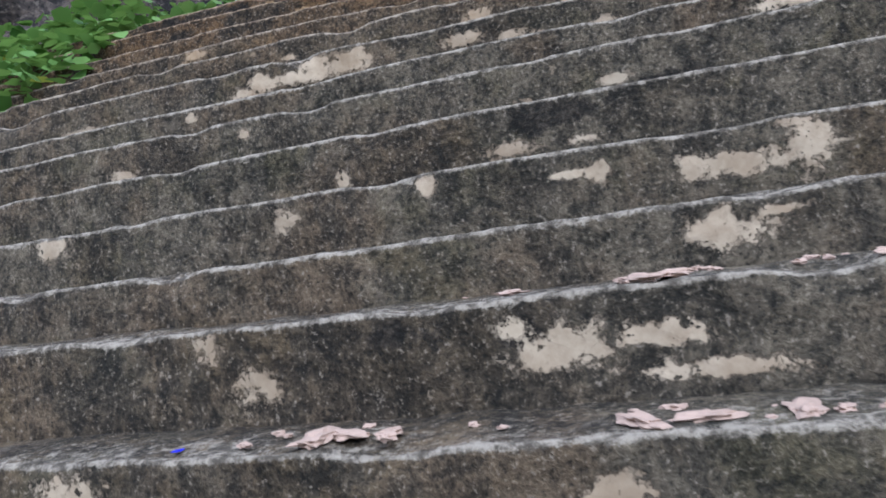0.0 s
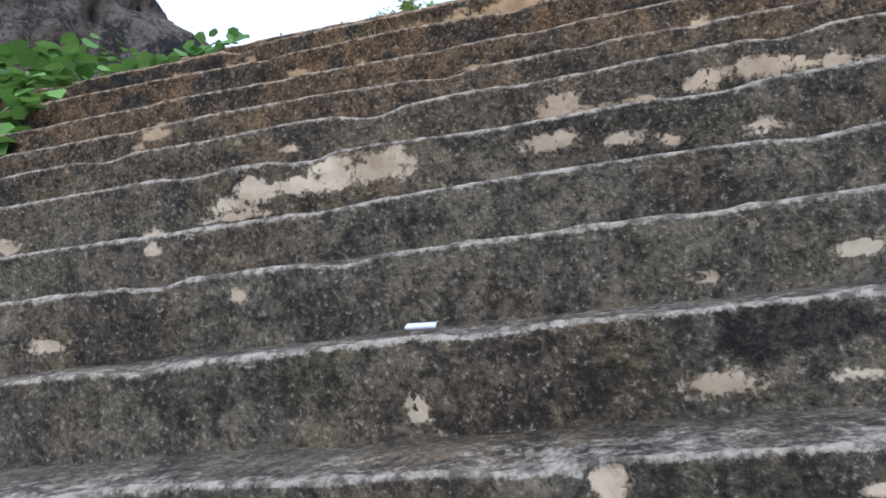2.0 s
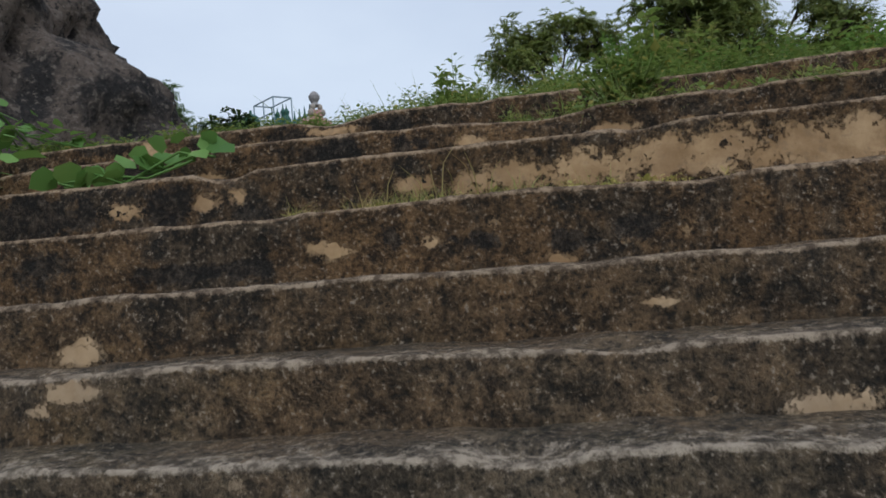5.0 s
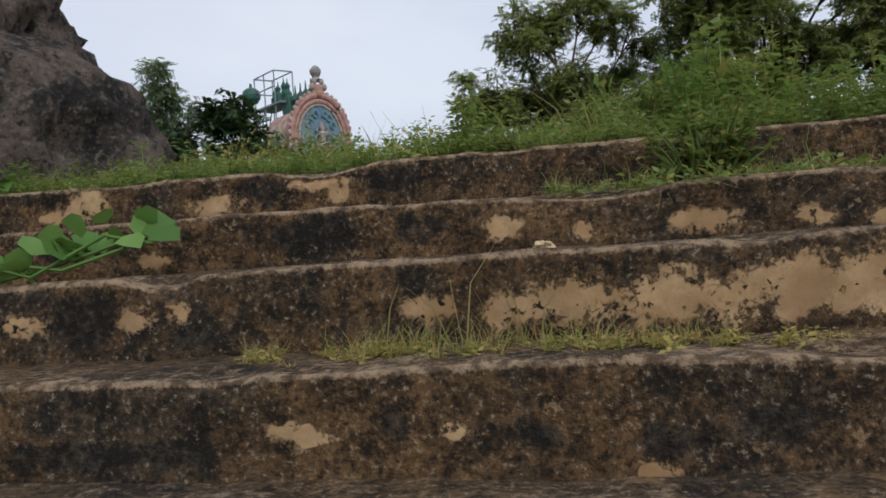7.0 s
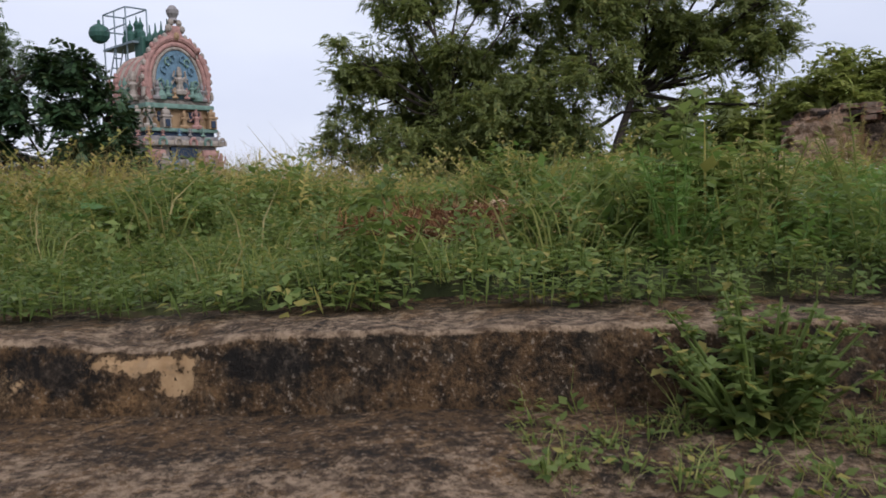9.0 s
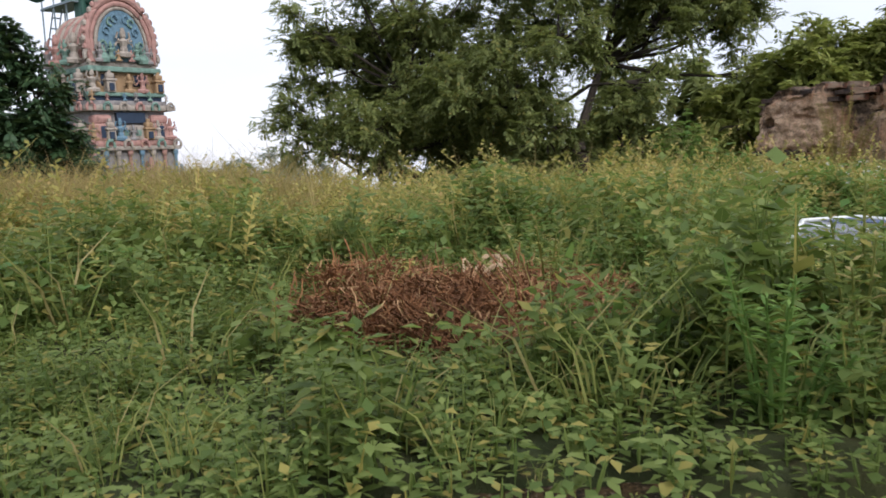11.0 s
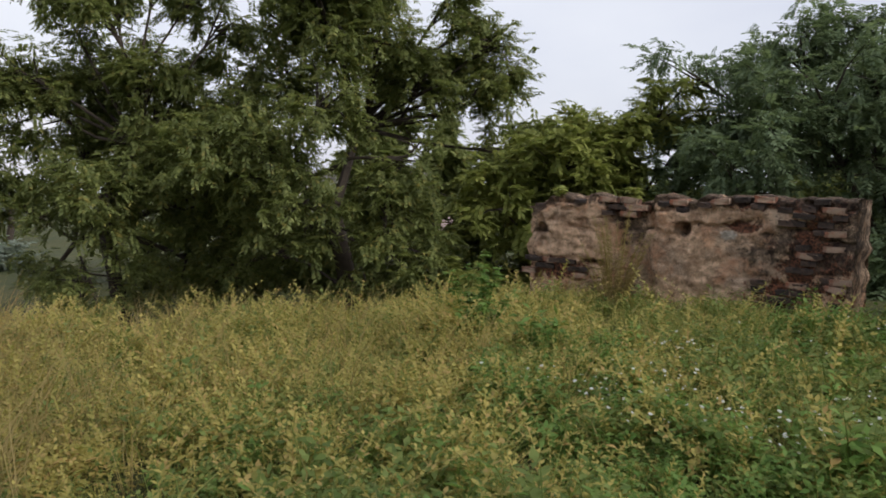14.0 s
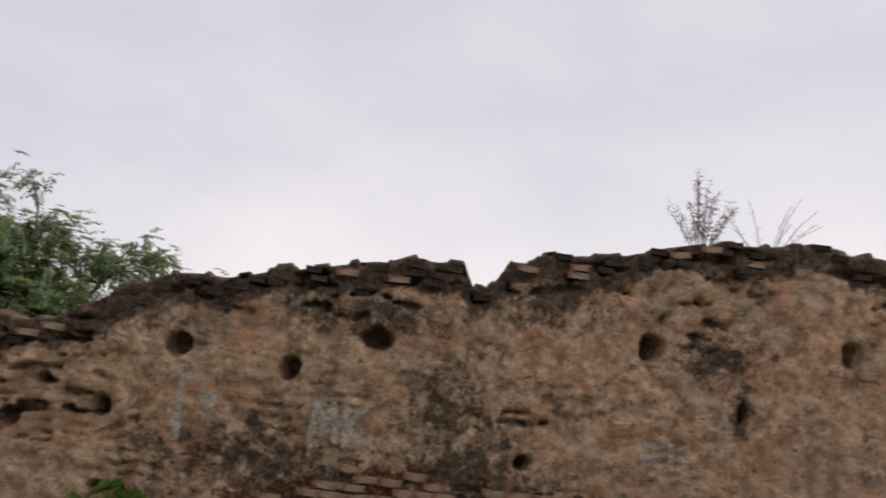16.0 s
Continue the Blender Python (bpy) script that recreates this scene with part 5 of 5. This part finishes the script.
build_plant("wall_weed", "dry arching grass on the wall top", (7.65, -2.75, tall_top(7.08) - 0.03), 9, 0.6, leaf_quads([((0, 0, 0), (1, 0, 0.5), 0.07, 0.008, 0.2)]), M_TWIG, 0.5, 15)
build_plant("wall_weed", "small green weed on the low wall top", (6.95, 7.1, 1.2), 6, 0.2, leafy, M_OLIVE, 0.12, 16)
build_plant("wall_weed", "small yellow-green weed on the low wall top", (6.65, 8.05, 1.2), 5, 0.14, leafy, M_OLIVE, 0.1, 17)


# ---- vines: broad leaves over the left of the stairs and on the tall wall ----
def heart():
    pts = [(0, 0, 0), (-0.5, 0.28, 0.05), (-0.42, 0.75, 0.08), (0, 1.1, -0.06), (0.42, 0.75, 0.08), (0.5, 0.28, 0.05), (0, 0.5, 0)]
    return np.array(pts), np.array([(0, 6, 2, 1), (6, 3, 3, 2), (6, 4, 3, 3), (0, 5, 4, 6)][:1] + [(0, 5, 4, 6), (6, 4, 3, 2)])


def build_vine(name, label, points, size, material, seed, tilt=(-0.2, 0.9)):
    r = np.random.default_rng(seed)
    t = tagged(thing(name), label, "vine")
    p = np.array(points)
    n = len(p)
    for q in range(3):
        bm = bmesh.new()
        s = p[r.integers(0, n, 6)]
        s = s[np.argsort(s[:, 0])]
        tube(bm, [tuple(w - (0, 0, 0.03)) for w in s], [0.005] * len(s), 5)
        part("runner", bm, material, t)
    v, f = scatter(heart(), p, size * r.uniform(0.6, 1.25, n), rotations(r.uniform(0, 6.28, n), r.uniform(*tilt, n), r.uniform(-1.2, 1.2, n)))
    ob = new("leaves", arrays_mesh("leaves", v, f, material))
    ob.parent = t
    return t


vr = np.random.default_rng(91)
left = []
while len(left) < 560:
    x, vv = -1.58 - 1.3 * vr.uniform(0, 1) ** 1.1, -0.35 - 1.75 * vr.uniform(0, 1)
    if x > -1.56 - 0.2 * abs(vv + 1.2):
        continue
    k = sum(1 for q in STEP_V[1:] if vv < q)
    left.append((x, vv - SKEW * x, (STEP_Z[k + 1] if k else 0.05) + 0.03 + 0.24 * vr.uniform(0, 1)))
build_vine("creeper", "bright green broad-leaved creeper spilling over the steps", left, 0.11, M_VINE, 3)
left = [(-0.72 - 0.55 * q + 0.04 * vr.normal(), -0.72 + 0.05 * q + 0.04 * vr.normal(), -0.29 + 0.1 * (1 - q) ** 2 + 0.05 * vr.uniform()) for q in vr.uniform(0, 1, 30)]
build_vine("creeper", "trailing creeper shoot on an upper step", left, 0.075, M_VINE, 4, (0.5, 1.3))
top = [(-1.55 - 0.6 * q, -0.05 + 0.5 * w + 0.2 * q, 0.04 + 0.2 * u * (0.35 + q)) for q, w, u in vr.uniform(0, 1, (50, 3))]
build_vine("creeper", "green creeper sprawling along the top step", top, 0.06, M_VINE, 14)
ivy = []
while len(ivy) < 420:
    a, q = vr.uniform(0, 6.28), math.sqrt(vr.uniform(0, 1))
    yy, zz = 2.95 + 0.5 * q * math.cos(a), 0.35 + 0.48 * q * math.sin(a)
    if zz > 0.8 - 0.7 * max(0, yy - 2.9):
        continue
    ivy.append((7.42 - 0.22 * vr.uniform() * (1 - q) - 0.03, yy, zz))
build_vine("creeper", "dark green creeper climbing the foot of the tall wall", ivy, 0.1, M_BRIGHT, 5, (0.4, 1.5))


broad = [(x + 0.16 * vr.normal(), y + 0.14 * vr.normal(), 0.2 + 0.08 * vr.uniform()) for x, y in ((0.57, 3.2), (0.75, 2.75), (-0.75, 2.3), (-0.9, 2.0), (0.2, 2.9)) for _ in range(16)]
build_vine("creeper", "pale broad-leaved creeper among the weeds", broad, 0.1, M_VINE, 6, (-0.2, 0.4))
fl = plateau_points(420, 3.0, 6.4, 0.8, 4.6, lambda x, y: 1.0 if noise.noise((x * 1.3, y * 1.3, 2)) > 0.05 else 0.05)
fl[:, 2] += rng.uniform(0.2, 0.32, len(fl))
v, f = scatter(leaf_quads([((-0.012, 0, 0), (1, 0, 0.2), 0.028, 0.024, 0), ((0, -0.012, 0.004), (0, 1, 0.2), 0.028, 0.024, 0)]), fl, rng.uniform(0.6, 1.2, len(fl)), rotations(rng.uniform(0, 6.28, len(fl)), rng.uniform(-0.4, 0.4, len(fl)), np.zeros(len(fl))))
tagged(new("white_flowers", arrays_mesh("white_flowers", v, f, M_WHITEFLOWER)), "tiny white flowers scattered over the weeds", "flowers", kind="stuff")


# ---- grass and clover on the steps ----
def step_plants(name, label, spots, templates, material, size, lean):
    r = np.random.default_rng(len(spots))
    p = np.array(spots)
    pairs = []
    for q, tpl in enumerate(templates):
        s = p[q::len(templates)]
        n = len(s)
        pairs.append(scatter(tpl, s, size * r.uniform(0.4, 1.3, n), rotations(r.uniform(0, 6.28, n), np.abs(r.normal(size=n)) * lean, r.uniform(0, 6.28, n))))
    v, f = merged(pairs)
    return tagged(new(name, arrays_mesh(name, v, f, material)), label, "grass", kind="stuff")


def spots(n, x0, x1, k, back, wide, seed, bend=0.0):
    r = np.random.default_rng(seed)
    out = []
    for _ in range(n):
        x = r.uniform(x0, x1)
        if r.uniform() < 0.5 + 0.9 * noise.noise((x * 5, k, 2)):
            out.append((x, STEP_V[k] + back + wide * r.normal() - SKEW * x - bend * max(0, x - 0.35), STEP_Z[k] - 0.008))
    return out


fine_blades = [blades(rng, 6, 0.085, 0.003, 0.02, 1.0) for _ in range(4)]
clover = [weed_template(rng, 0.035, 7, 0.03, 0.016, 1.3) for _ in range(4)]
tuft = spots(420, -0.42, 0.5, 4, 0.2, 0.05, 3)
step_plants("step_grass", "low straw and green grass growing on a step", tuft[::2], fine_blades, M_GRASS, 0.6, 0.5)
step_plants("step_straw", "dry straw grass growing on a step", tuft[1::2], fine_blades, M_DRYGRASS, 0.65, 0.6)
step_plants("step_clover", "small creeping clover growing on a step", tuft + spots(80, 0.45, 0.75, 4, 0.15, 0.04, 4), clover, M_SPIKE, 0.62, 0.3)
step_plants("tall_step_grass", "a few tall seeding stems growing on a step", spots(16, -0.15, 0.2, 4, 0.24, 0.02, 5), [blades(rng, 3, 0.17, 0.003, 0.02, 0.6) for _ in range(3)], M_DRYGRASS, 1.0, 0.3)
mat_spots = spots(520, 0.3, 1.9, 2, 0.2, 0.12, 6, 0.06)
step_plants("step_creeper", "matted creeping grass over the second step", mat_spots, clover, M_WEED, 1.0, 0.5)
step_plants("step_grass", "thin runners of grass over the second step", mat_spots, [blades(rng, 5, 0.07, 0.003, 0.03, 1.6) for _ in range(4)], M_GRASS, 0.8, 0.9)


# ---- heap of dead roots ----
def curled(r, count, length, width):
    """Curled roots that lie flat, each a bent strip of five quads."""
    v, f = [], []
    for _ in range(count):
        p, a, bend = np.array((r.uniform(-0.03, 0.03), r.uniform(-0.03, 0.03), r.uniform(0, 0.02))), r.uniform(0, 6.28), r.normal() * 0.5
        for i in range(6):
            s = np.array((-math.sin(a), math.cos(a), 0.3)) * width / 2
            v += [p - s, p + s]
            p = p + np.array((math.cos(a), math.sin(a), r.normal() * 0.35)) * length / 5
            a += bend + r.normal() * 0.25
        k = len(v) - 12
        f += [(k + 2 * i, k + 2 * i + 1, k + 2 * i + 3, k + 2 * i + 2) for i in range(5)]
    return np.array(v), np.array(f)


def build_heap():
    r = np.random.default_rng(8)
    n = 6000
    a, q = r.uniform(0, 6.28, n), np.sqrt(r.uniform(0, 1, n))
    edge = 1 + 0.25 * np.sin(3 * a) + 0.15 * np.sin(7 * a + 1)
    small = r.uniform(0, 1, n) < 0.2
    x = np.where(small, 0.42 + 0.2 * q * np.cos(a), 0.64 + 0.5 * q * edge * np.cos(a))
    y = np.where(small, 2.02 + 0.18 * q * np.sin(a), 1.36 + 0.36 * q * edge * np.sin(a))
    z = np.where(small, 0.05 + 0.07 * r.uniform(0, 1, n), 0.04 + 0.14 * np.sqrt(np.clip(1 - q, 0, 1)) * r.uniform(0.3, 1, n))
    tpl = [curled(r, 5, 0.15, 0.004) for _ in range(5)]
    pairs = [scatter(tpl[k], np.stack([x, y, z], 1)[k::5], r.uniform(0.4, 1.2, len(x[k::5])), rotations(r.uniform(0, 6.28, len(x[k::5])), r.normal(size=len(x[k::5])) * 0.5, r.uniform(0, 6.28, len(x[k::5])))) for k in range(5)]
    v, f = merged(pairs)
    t = tagged(thing("root_heap"), "heap of dead brown roots and straw in the weeds", "debris")
    ob = new("tangle", arrays_mesh("tangle", v, f, M_STRAW))
    ob.parent = t
    for k in range(7):
        bm = bmesh.new()
        c = Vector((0.76 + 0.05 * r.normal(), 1.5 + 0.05 * r.normal(), 0.18))
        s, w = r.uniform(0, 6.28), r.uniform(0.05, 0.09)
        tube(bm, [c + Vector((w * math.cos(s + u), w * math.sin(s + u), 0.05 * math.sin(2 * u))) for u in np.linspace(0, 3.4, 12)], [0.0042] * 12, 5)
        part("strap", bm, M_PALESTRAW, t, "bleached curling root")
    return t


build_heap()


# ---- a thrown-away printed board ----
def build_board():
    t = tagged(thing("printed_board"), "discarded white-edged printed board lying in the weeds", "board")
    t.matrix_world = pose(2.72, 2.2, 0.17, 4, 0, -42) @ Matrix.Diagonal((1.2, 1.2, 1.2, 1))
    M_WHITE, M_PRINT = make_plain("white_board_edge", (0.72, 0.72, 0.7), 0.5, 0.25), make_plain("dark_blue_print", (0.02, 0.045, 0.14), 0.35, 0.2)
    M_PALE, M_RUST = make_plain("pale_grey_print", (0.2, 0.205, 0.22), 0.45, 0.6), make_plain("orange_print", (0.42, 0.17, 0.06), 0.4, 0.3)
    outline = [(-0.17, -0.46), (-0.17, 0.06), (0.03, 0.16), (0.2, 0.05), (0.2, -0.46)]
    def plate(pts, z0, z1):
        bm = bmesh.new()
        a, b = [bm.verts.new((x, y, z0)) for x, y in pts], [bm.verts.new((x, y, z1)) for x, y in pts]
        bm.faces.new(a)
        bm.faces.new(b[::-1])
        for i in range(len(pts)):
            bm.faces.new((a[i], b[i], b[(i + 1) % len(pts)], a[(i + 1) % len(pts)]))
        bmesh.ops.recalc_face_normals(bm, faces=bm.faces)
        return bm
    part("panel", plate([(x * 0.98, y * 0.98) for x, y in outline], 0, 0.006), M_PALE, t)
    part("print_area", plate([(-0.1, 0.07), (0.0, 0.14), (0.17, 0.05), (0.17, -0.0), (0.06, 0.03), (-0.02, 0.0)], 0.007, 0.009), M_PRINT, t, "dark blue printed area")
    part("print_area", plate([(0.11, 0.0), (0.17, -0.005), (0.17, -0.07), (0.11, -0.05)], 0.0095, 0.011), M_RUST, t, "orange printed area")
    for i, (x, y, w, h) in enumerate(((-0.1, -0.06, 0.1, 0.03), (0.02, -0.1, 0.03, 0.16), (0.08, -0.12, 0.1, 0.02), (-0.06, -0.2, 0.12, 0.03), (0.1, -0.22, 0.12, 0.03))):
        part("print_bar", plate([(x - w / 2, y - h / 2), (x + w / 2, y - h / 2), (x + w / 2, y + h / 2), (x - w / 2, y + h / 2)], 0.0075, 0.0095), (M_WHITE, M_PALE)[i % 2], t)
    for p, q in zip(outline, outline[1:] + outline[:1]):
        bm = bmesh.new()
        tube(bm, [(p[0], p[1], 0.008), (q[0], q[1], 0.008)], [0.01, 0.01], 6)
        part("rim", bm, M_WHITE, t)
    return t


build_board()


# ---- litter and fallen plaster on the steps ----
M_FLAKE = make_plain("fallen_plaster", (0.46, 0.325, 0.25), 0.9, 0.4, 0, 20)
M_FOIL = make_plain("silver_wrapper", (0.62, 0.63, 0.65), 0.4, 0.3)
M_BLUEP = make_plain("blue_plastic", (0.02, 0.02, 0.5), 0.4, 0.1)
M_STONE = make_plain("tan_stone", (0.5, 0.38, 0.22), 0.9, 0.4, 0, 20)


def flake(name, label, place, size, material, seed, category, squash=0.35):
    bm = bmesh.new()
    bmesh.ops.create_icosphere(bm, subdivisions=3 if size[0] > 0.015 else 2, radius=1.0)
    for v in bm.verts:
        n = 1 + 0.75 * noise.noise(v.co * 1.5 + Vector((seed * 3.3, 0, 0))) + 0.4 * noise.noise(v.co * 3.7 + Vector((0, seed, 0))) + 0.15 * noise.noise(v.co * 9)
        v.co = Vector((v.co.x * size[0] * n, v.co.y * size[1] * n, v.co.z * size[1] * squash * n))
    ob = link_mesh(name, bm, material, None, False)
    ob.location = (place[0], place[1], place[2] + size[1] * squash * 0.6)
    ob.rotation_euler = (0, 0, seed * 1.3)
    return tagged(ob, label, category, "fallen plaster on the steps" if material is M_FLAKE else "")


def on_tread(x, k, back):
    """A place on tread k, so far behind its lip."""
    return x, STEP_V[k] + back - SKEW * x, STEP_Z[k]


for i, (x, k, back, w) in enumerate(((0.42, 15, 0.07, 0.06), (0.47, 15, 0.09, 0.045), (0.55, 15, 0.12, 0.022), (1.0, 15, 0.06, 0.05), (1.1, 15, 0.07, 0.05), (1.25, 15, 0.08, 0.05), (0.8, 14, 0.1, 0.03), (1.12, 14, 0.1, 0.05), (1.06, 14, 0.06, 0.045), (1.5, 14, 0.07, 0.04), (1.2, 14, 0.15, 0.03))):
    flake("plaster_flake", "fallen lump of pinkish lime plaster on a step", on_tread(x, k, back), (w, w * 0.5), M_FLAKE, i + 1, "rubble")
crumbs = np.random.default_rng(44)
for i in range(34):
    k = 15 if i % 3 else 14
    x = (crumbs.choice((0.45, 1.05, 1.2)) if k == 15 else crumbs.choice((0.8, 1.15, 1.4))) + 0.13 * crumbs.normal()
    w = crumbs.uniform(0.006, 0.02)
    flake("plaster_crumb", "small crumb of fallen lime plaster on a step", on_tread(x, k, crumbs.uniform(0.03, 0.17)), (w, w * 0.7), M_FLAKE, i + 30, "rubble", 0.5)
flake("plastic_scrap", "small bright blue plastic scrap on a step", on_tread(0.12, 15, 0.05), (0.012, 0.008), M_BLUEP, 3, "litter", 0.3)
flake("small_stone", "small tan stone lying on an upper step", on_tread(0.23, 3, 0.2), (0.02, 0.016), M_STONE, 5, "stone", 0.8)
flake("small_stone", "grey stone at the foot of the step bush", on_tread(1.0, 2, 0.3), (0.03, 0.025), M_STONE, 6, "stone", 0.6)
bm = bmesh.new()
box(bm, -0.032, 0.032, -0.01, 0.01, 0, 0.006, 0.002)
wrapper = link_mesh("wrapper", bm, M_FOIL, None, False)
wx, wy, wz = on_tread(0.3, 11, 0.12)
wrapper.matrix_world = pose(wx, wy, wz + 0.012, 20, 3, -12)
tagged(wrapper, "torn silver wrapper lying on a step", "litter")


# ---- houses glimpsed under the trees ----
def build_house(place, turn, w, d, h, wall, roof):
    t = tagged(thing("house", place, turn), "small pale plastered house beyond the trees", "house", "houses beyond the trees")
    bm = bmesh.new()
    box(bm, -w / 2, w / 2, -d / 2, d / 2, -0.3, h, 0.03)
    part("wall", bm, wall, t)
    bm = bmesh.new()
    box(bm, -w / 2 - 0.3, w / 2 + 0.3, -d / 2 - 0.3, d / 2 + 0.3, h, h + 0.25, 0.05)
    part("roof", bm, roof, t)
    for x in (-w / 4, w / 4):
        bm = bmesh.new()
        box(bm, x - 0.45, x + 0.45, -d / 2 - 0.03, -d / 2 + 0.05, 0.9, 2.0)
        part("window", bm, M_NAVY, t)
    bm = bmesh.new()
    box(bm, -0.4, 0.4, -d / 2 - 0.04, -d / 2 + 0.05, 0, 2.0)
    part("door", bm, M_BARK, t)
    return t


hx, hy = polar(25.5, 42)
build_house((hx, hy, ground_height(hx, hy)), -20, 7, 5, 2.9, make_plain("white_house_wash", (0.7, 0.66, 0.62), 0.8, 0.2, 0, 2), M_GREYP)
hx, hy = polar(30, 46)
build_house((hx, hy, ground_height(hx, hy)), -25, 6, 5, 2.7, make_plain("pink_house_wash", (0.66, 0.5, 0.48), 0.8, 0.2, 0, 2), M_GREYP)


# ---- exposed bricks of the walls, last ----
def brick_mesh(name, length, depth, height, seed, material):
    r = np.random.default_rng(seed)
    bm = bmesh.new()
    box(bm, -length / 2, length / 2, -depth / 2, depth / 2, -height / 2, height / 2)
    bmesh.ops.subdivide_edges(bm, edges=bm.edges[:], cuts=1, use_grid_fill=True)
    for v in bm.verts:
        v.co += Vector(r.uniform(-1, 1, 3)) * 0.006
        v.co *= 1 - 0.05 * (abs(v.co.x) > length * 0.45)
    me = bpy.data.meshes.new(name)
    bm.to_mesh(me)
    bm.free()
    me.materials.append(material)
    return me


br = np.random.default_rng(21)
red_bricks = [brick_mesh("brick", 0.21, 0.12, 0.062, s, M_BRICK) for s in range(5)]
dark_bricks = [brick_mesh("brick", 0.15, 0.12, 0.055, s + 9, M_DARKBRICK) for s in range(5)]


def lay(wall, meshes, x, z, y=0.03):
    ob = new("brick", meshes[br.integers(0, 5)])
    ob.parent = wall
    ob.location = (x, y + br.uniform(-0.015, 0.02), z)
    ob.rotation_euler = (br.normal() * 0.05, br.normal() * 0.05, br.normal() * 0.06)


for course in range(4):
    x = 0.15
    while x < 11.3:
        z = math.floor((tall_top(x) - 0.03) / 0.078 - course) * 0.078
        if br.uniform() < 0.7 - 0.1 * course:
            lay(wall_tall, dark_bricks if br.uniform() < 0.8 else red_bricks, x, z, 0.06 + 0.01 * course)
        x += br.uniform(0.17, 0.4) + (0.2 * course if x > 9 else 0)
for px, pz, hw, hh, n in ((3.6, 0.85, 0.55, 0.25, 34), (5.3, 0.9, 1.1, 0.15, 36), (7.5, 0.95, 1.4, 0.12, 34), (2.9, 0.72, 0.5, 0.15, 14), (6.0, 2.28, 0.14, 0.02, 3), (7.9, 2.44, 0.14, 0.02, 3)):
    for _ in range(n):
        x, z = px + hw * br.uniform(-1, 1), pz + hh * br.uniform(-1, 1)
        lay(wall_tall, red_bricks, x, round(z / 0.078) * 0.078, 0.045)
low_len = (LOW_B - LOW_A).length
for course in range(2):
    x = 0.1
    while x < low_len - 0.1:
        if br.uniform() < (0.8 if x > 2.4 else 0.4):
            lay(wall_low, dark_bricks if br.uniform() < 0.6 else red_bricks, x, low_top(x) - 0.04 - 0.075 * course, 0.04)
        x += br.uniform(0.2, 0.3)
for px, pz, hw, hh, n in ((3.6, 0.7, 0.3, 0.45, 24), (1.5, 1.08, 0.22, 0.12, 12), (0.6, 0.32, 0.45, 0.1, 14), (3.3, 0.25, 0.3, 0.15, 14)):
    for _ in range(n):
        x, z = px + hw * br.uniform(-1, 1), pz + hh * br.uniform(-1, 1)
        lay(wall_low, red_bricks if br.uniform() < 0.3 else dark_bricks, min(x, low_len - 0.12), round(z / 0.078) * 0.078, 0.04)
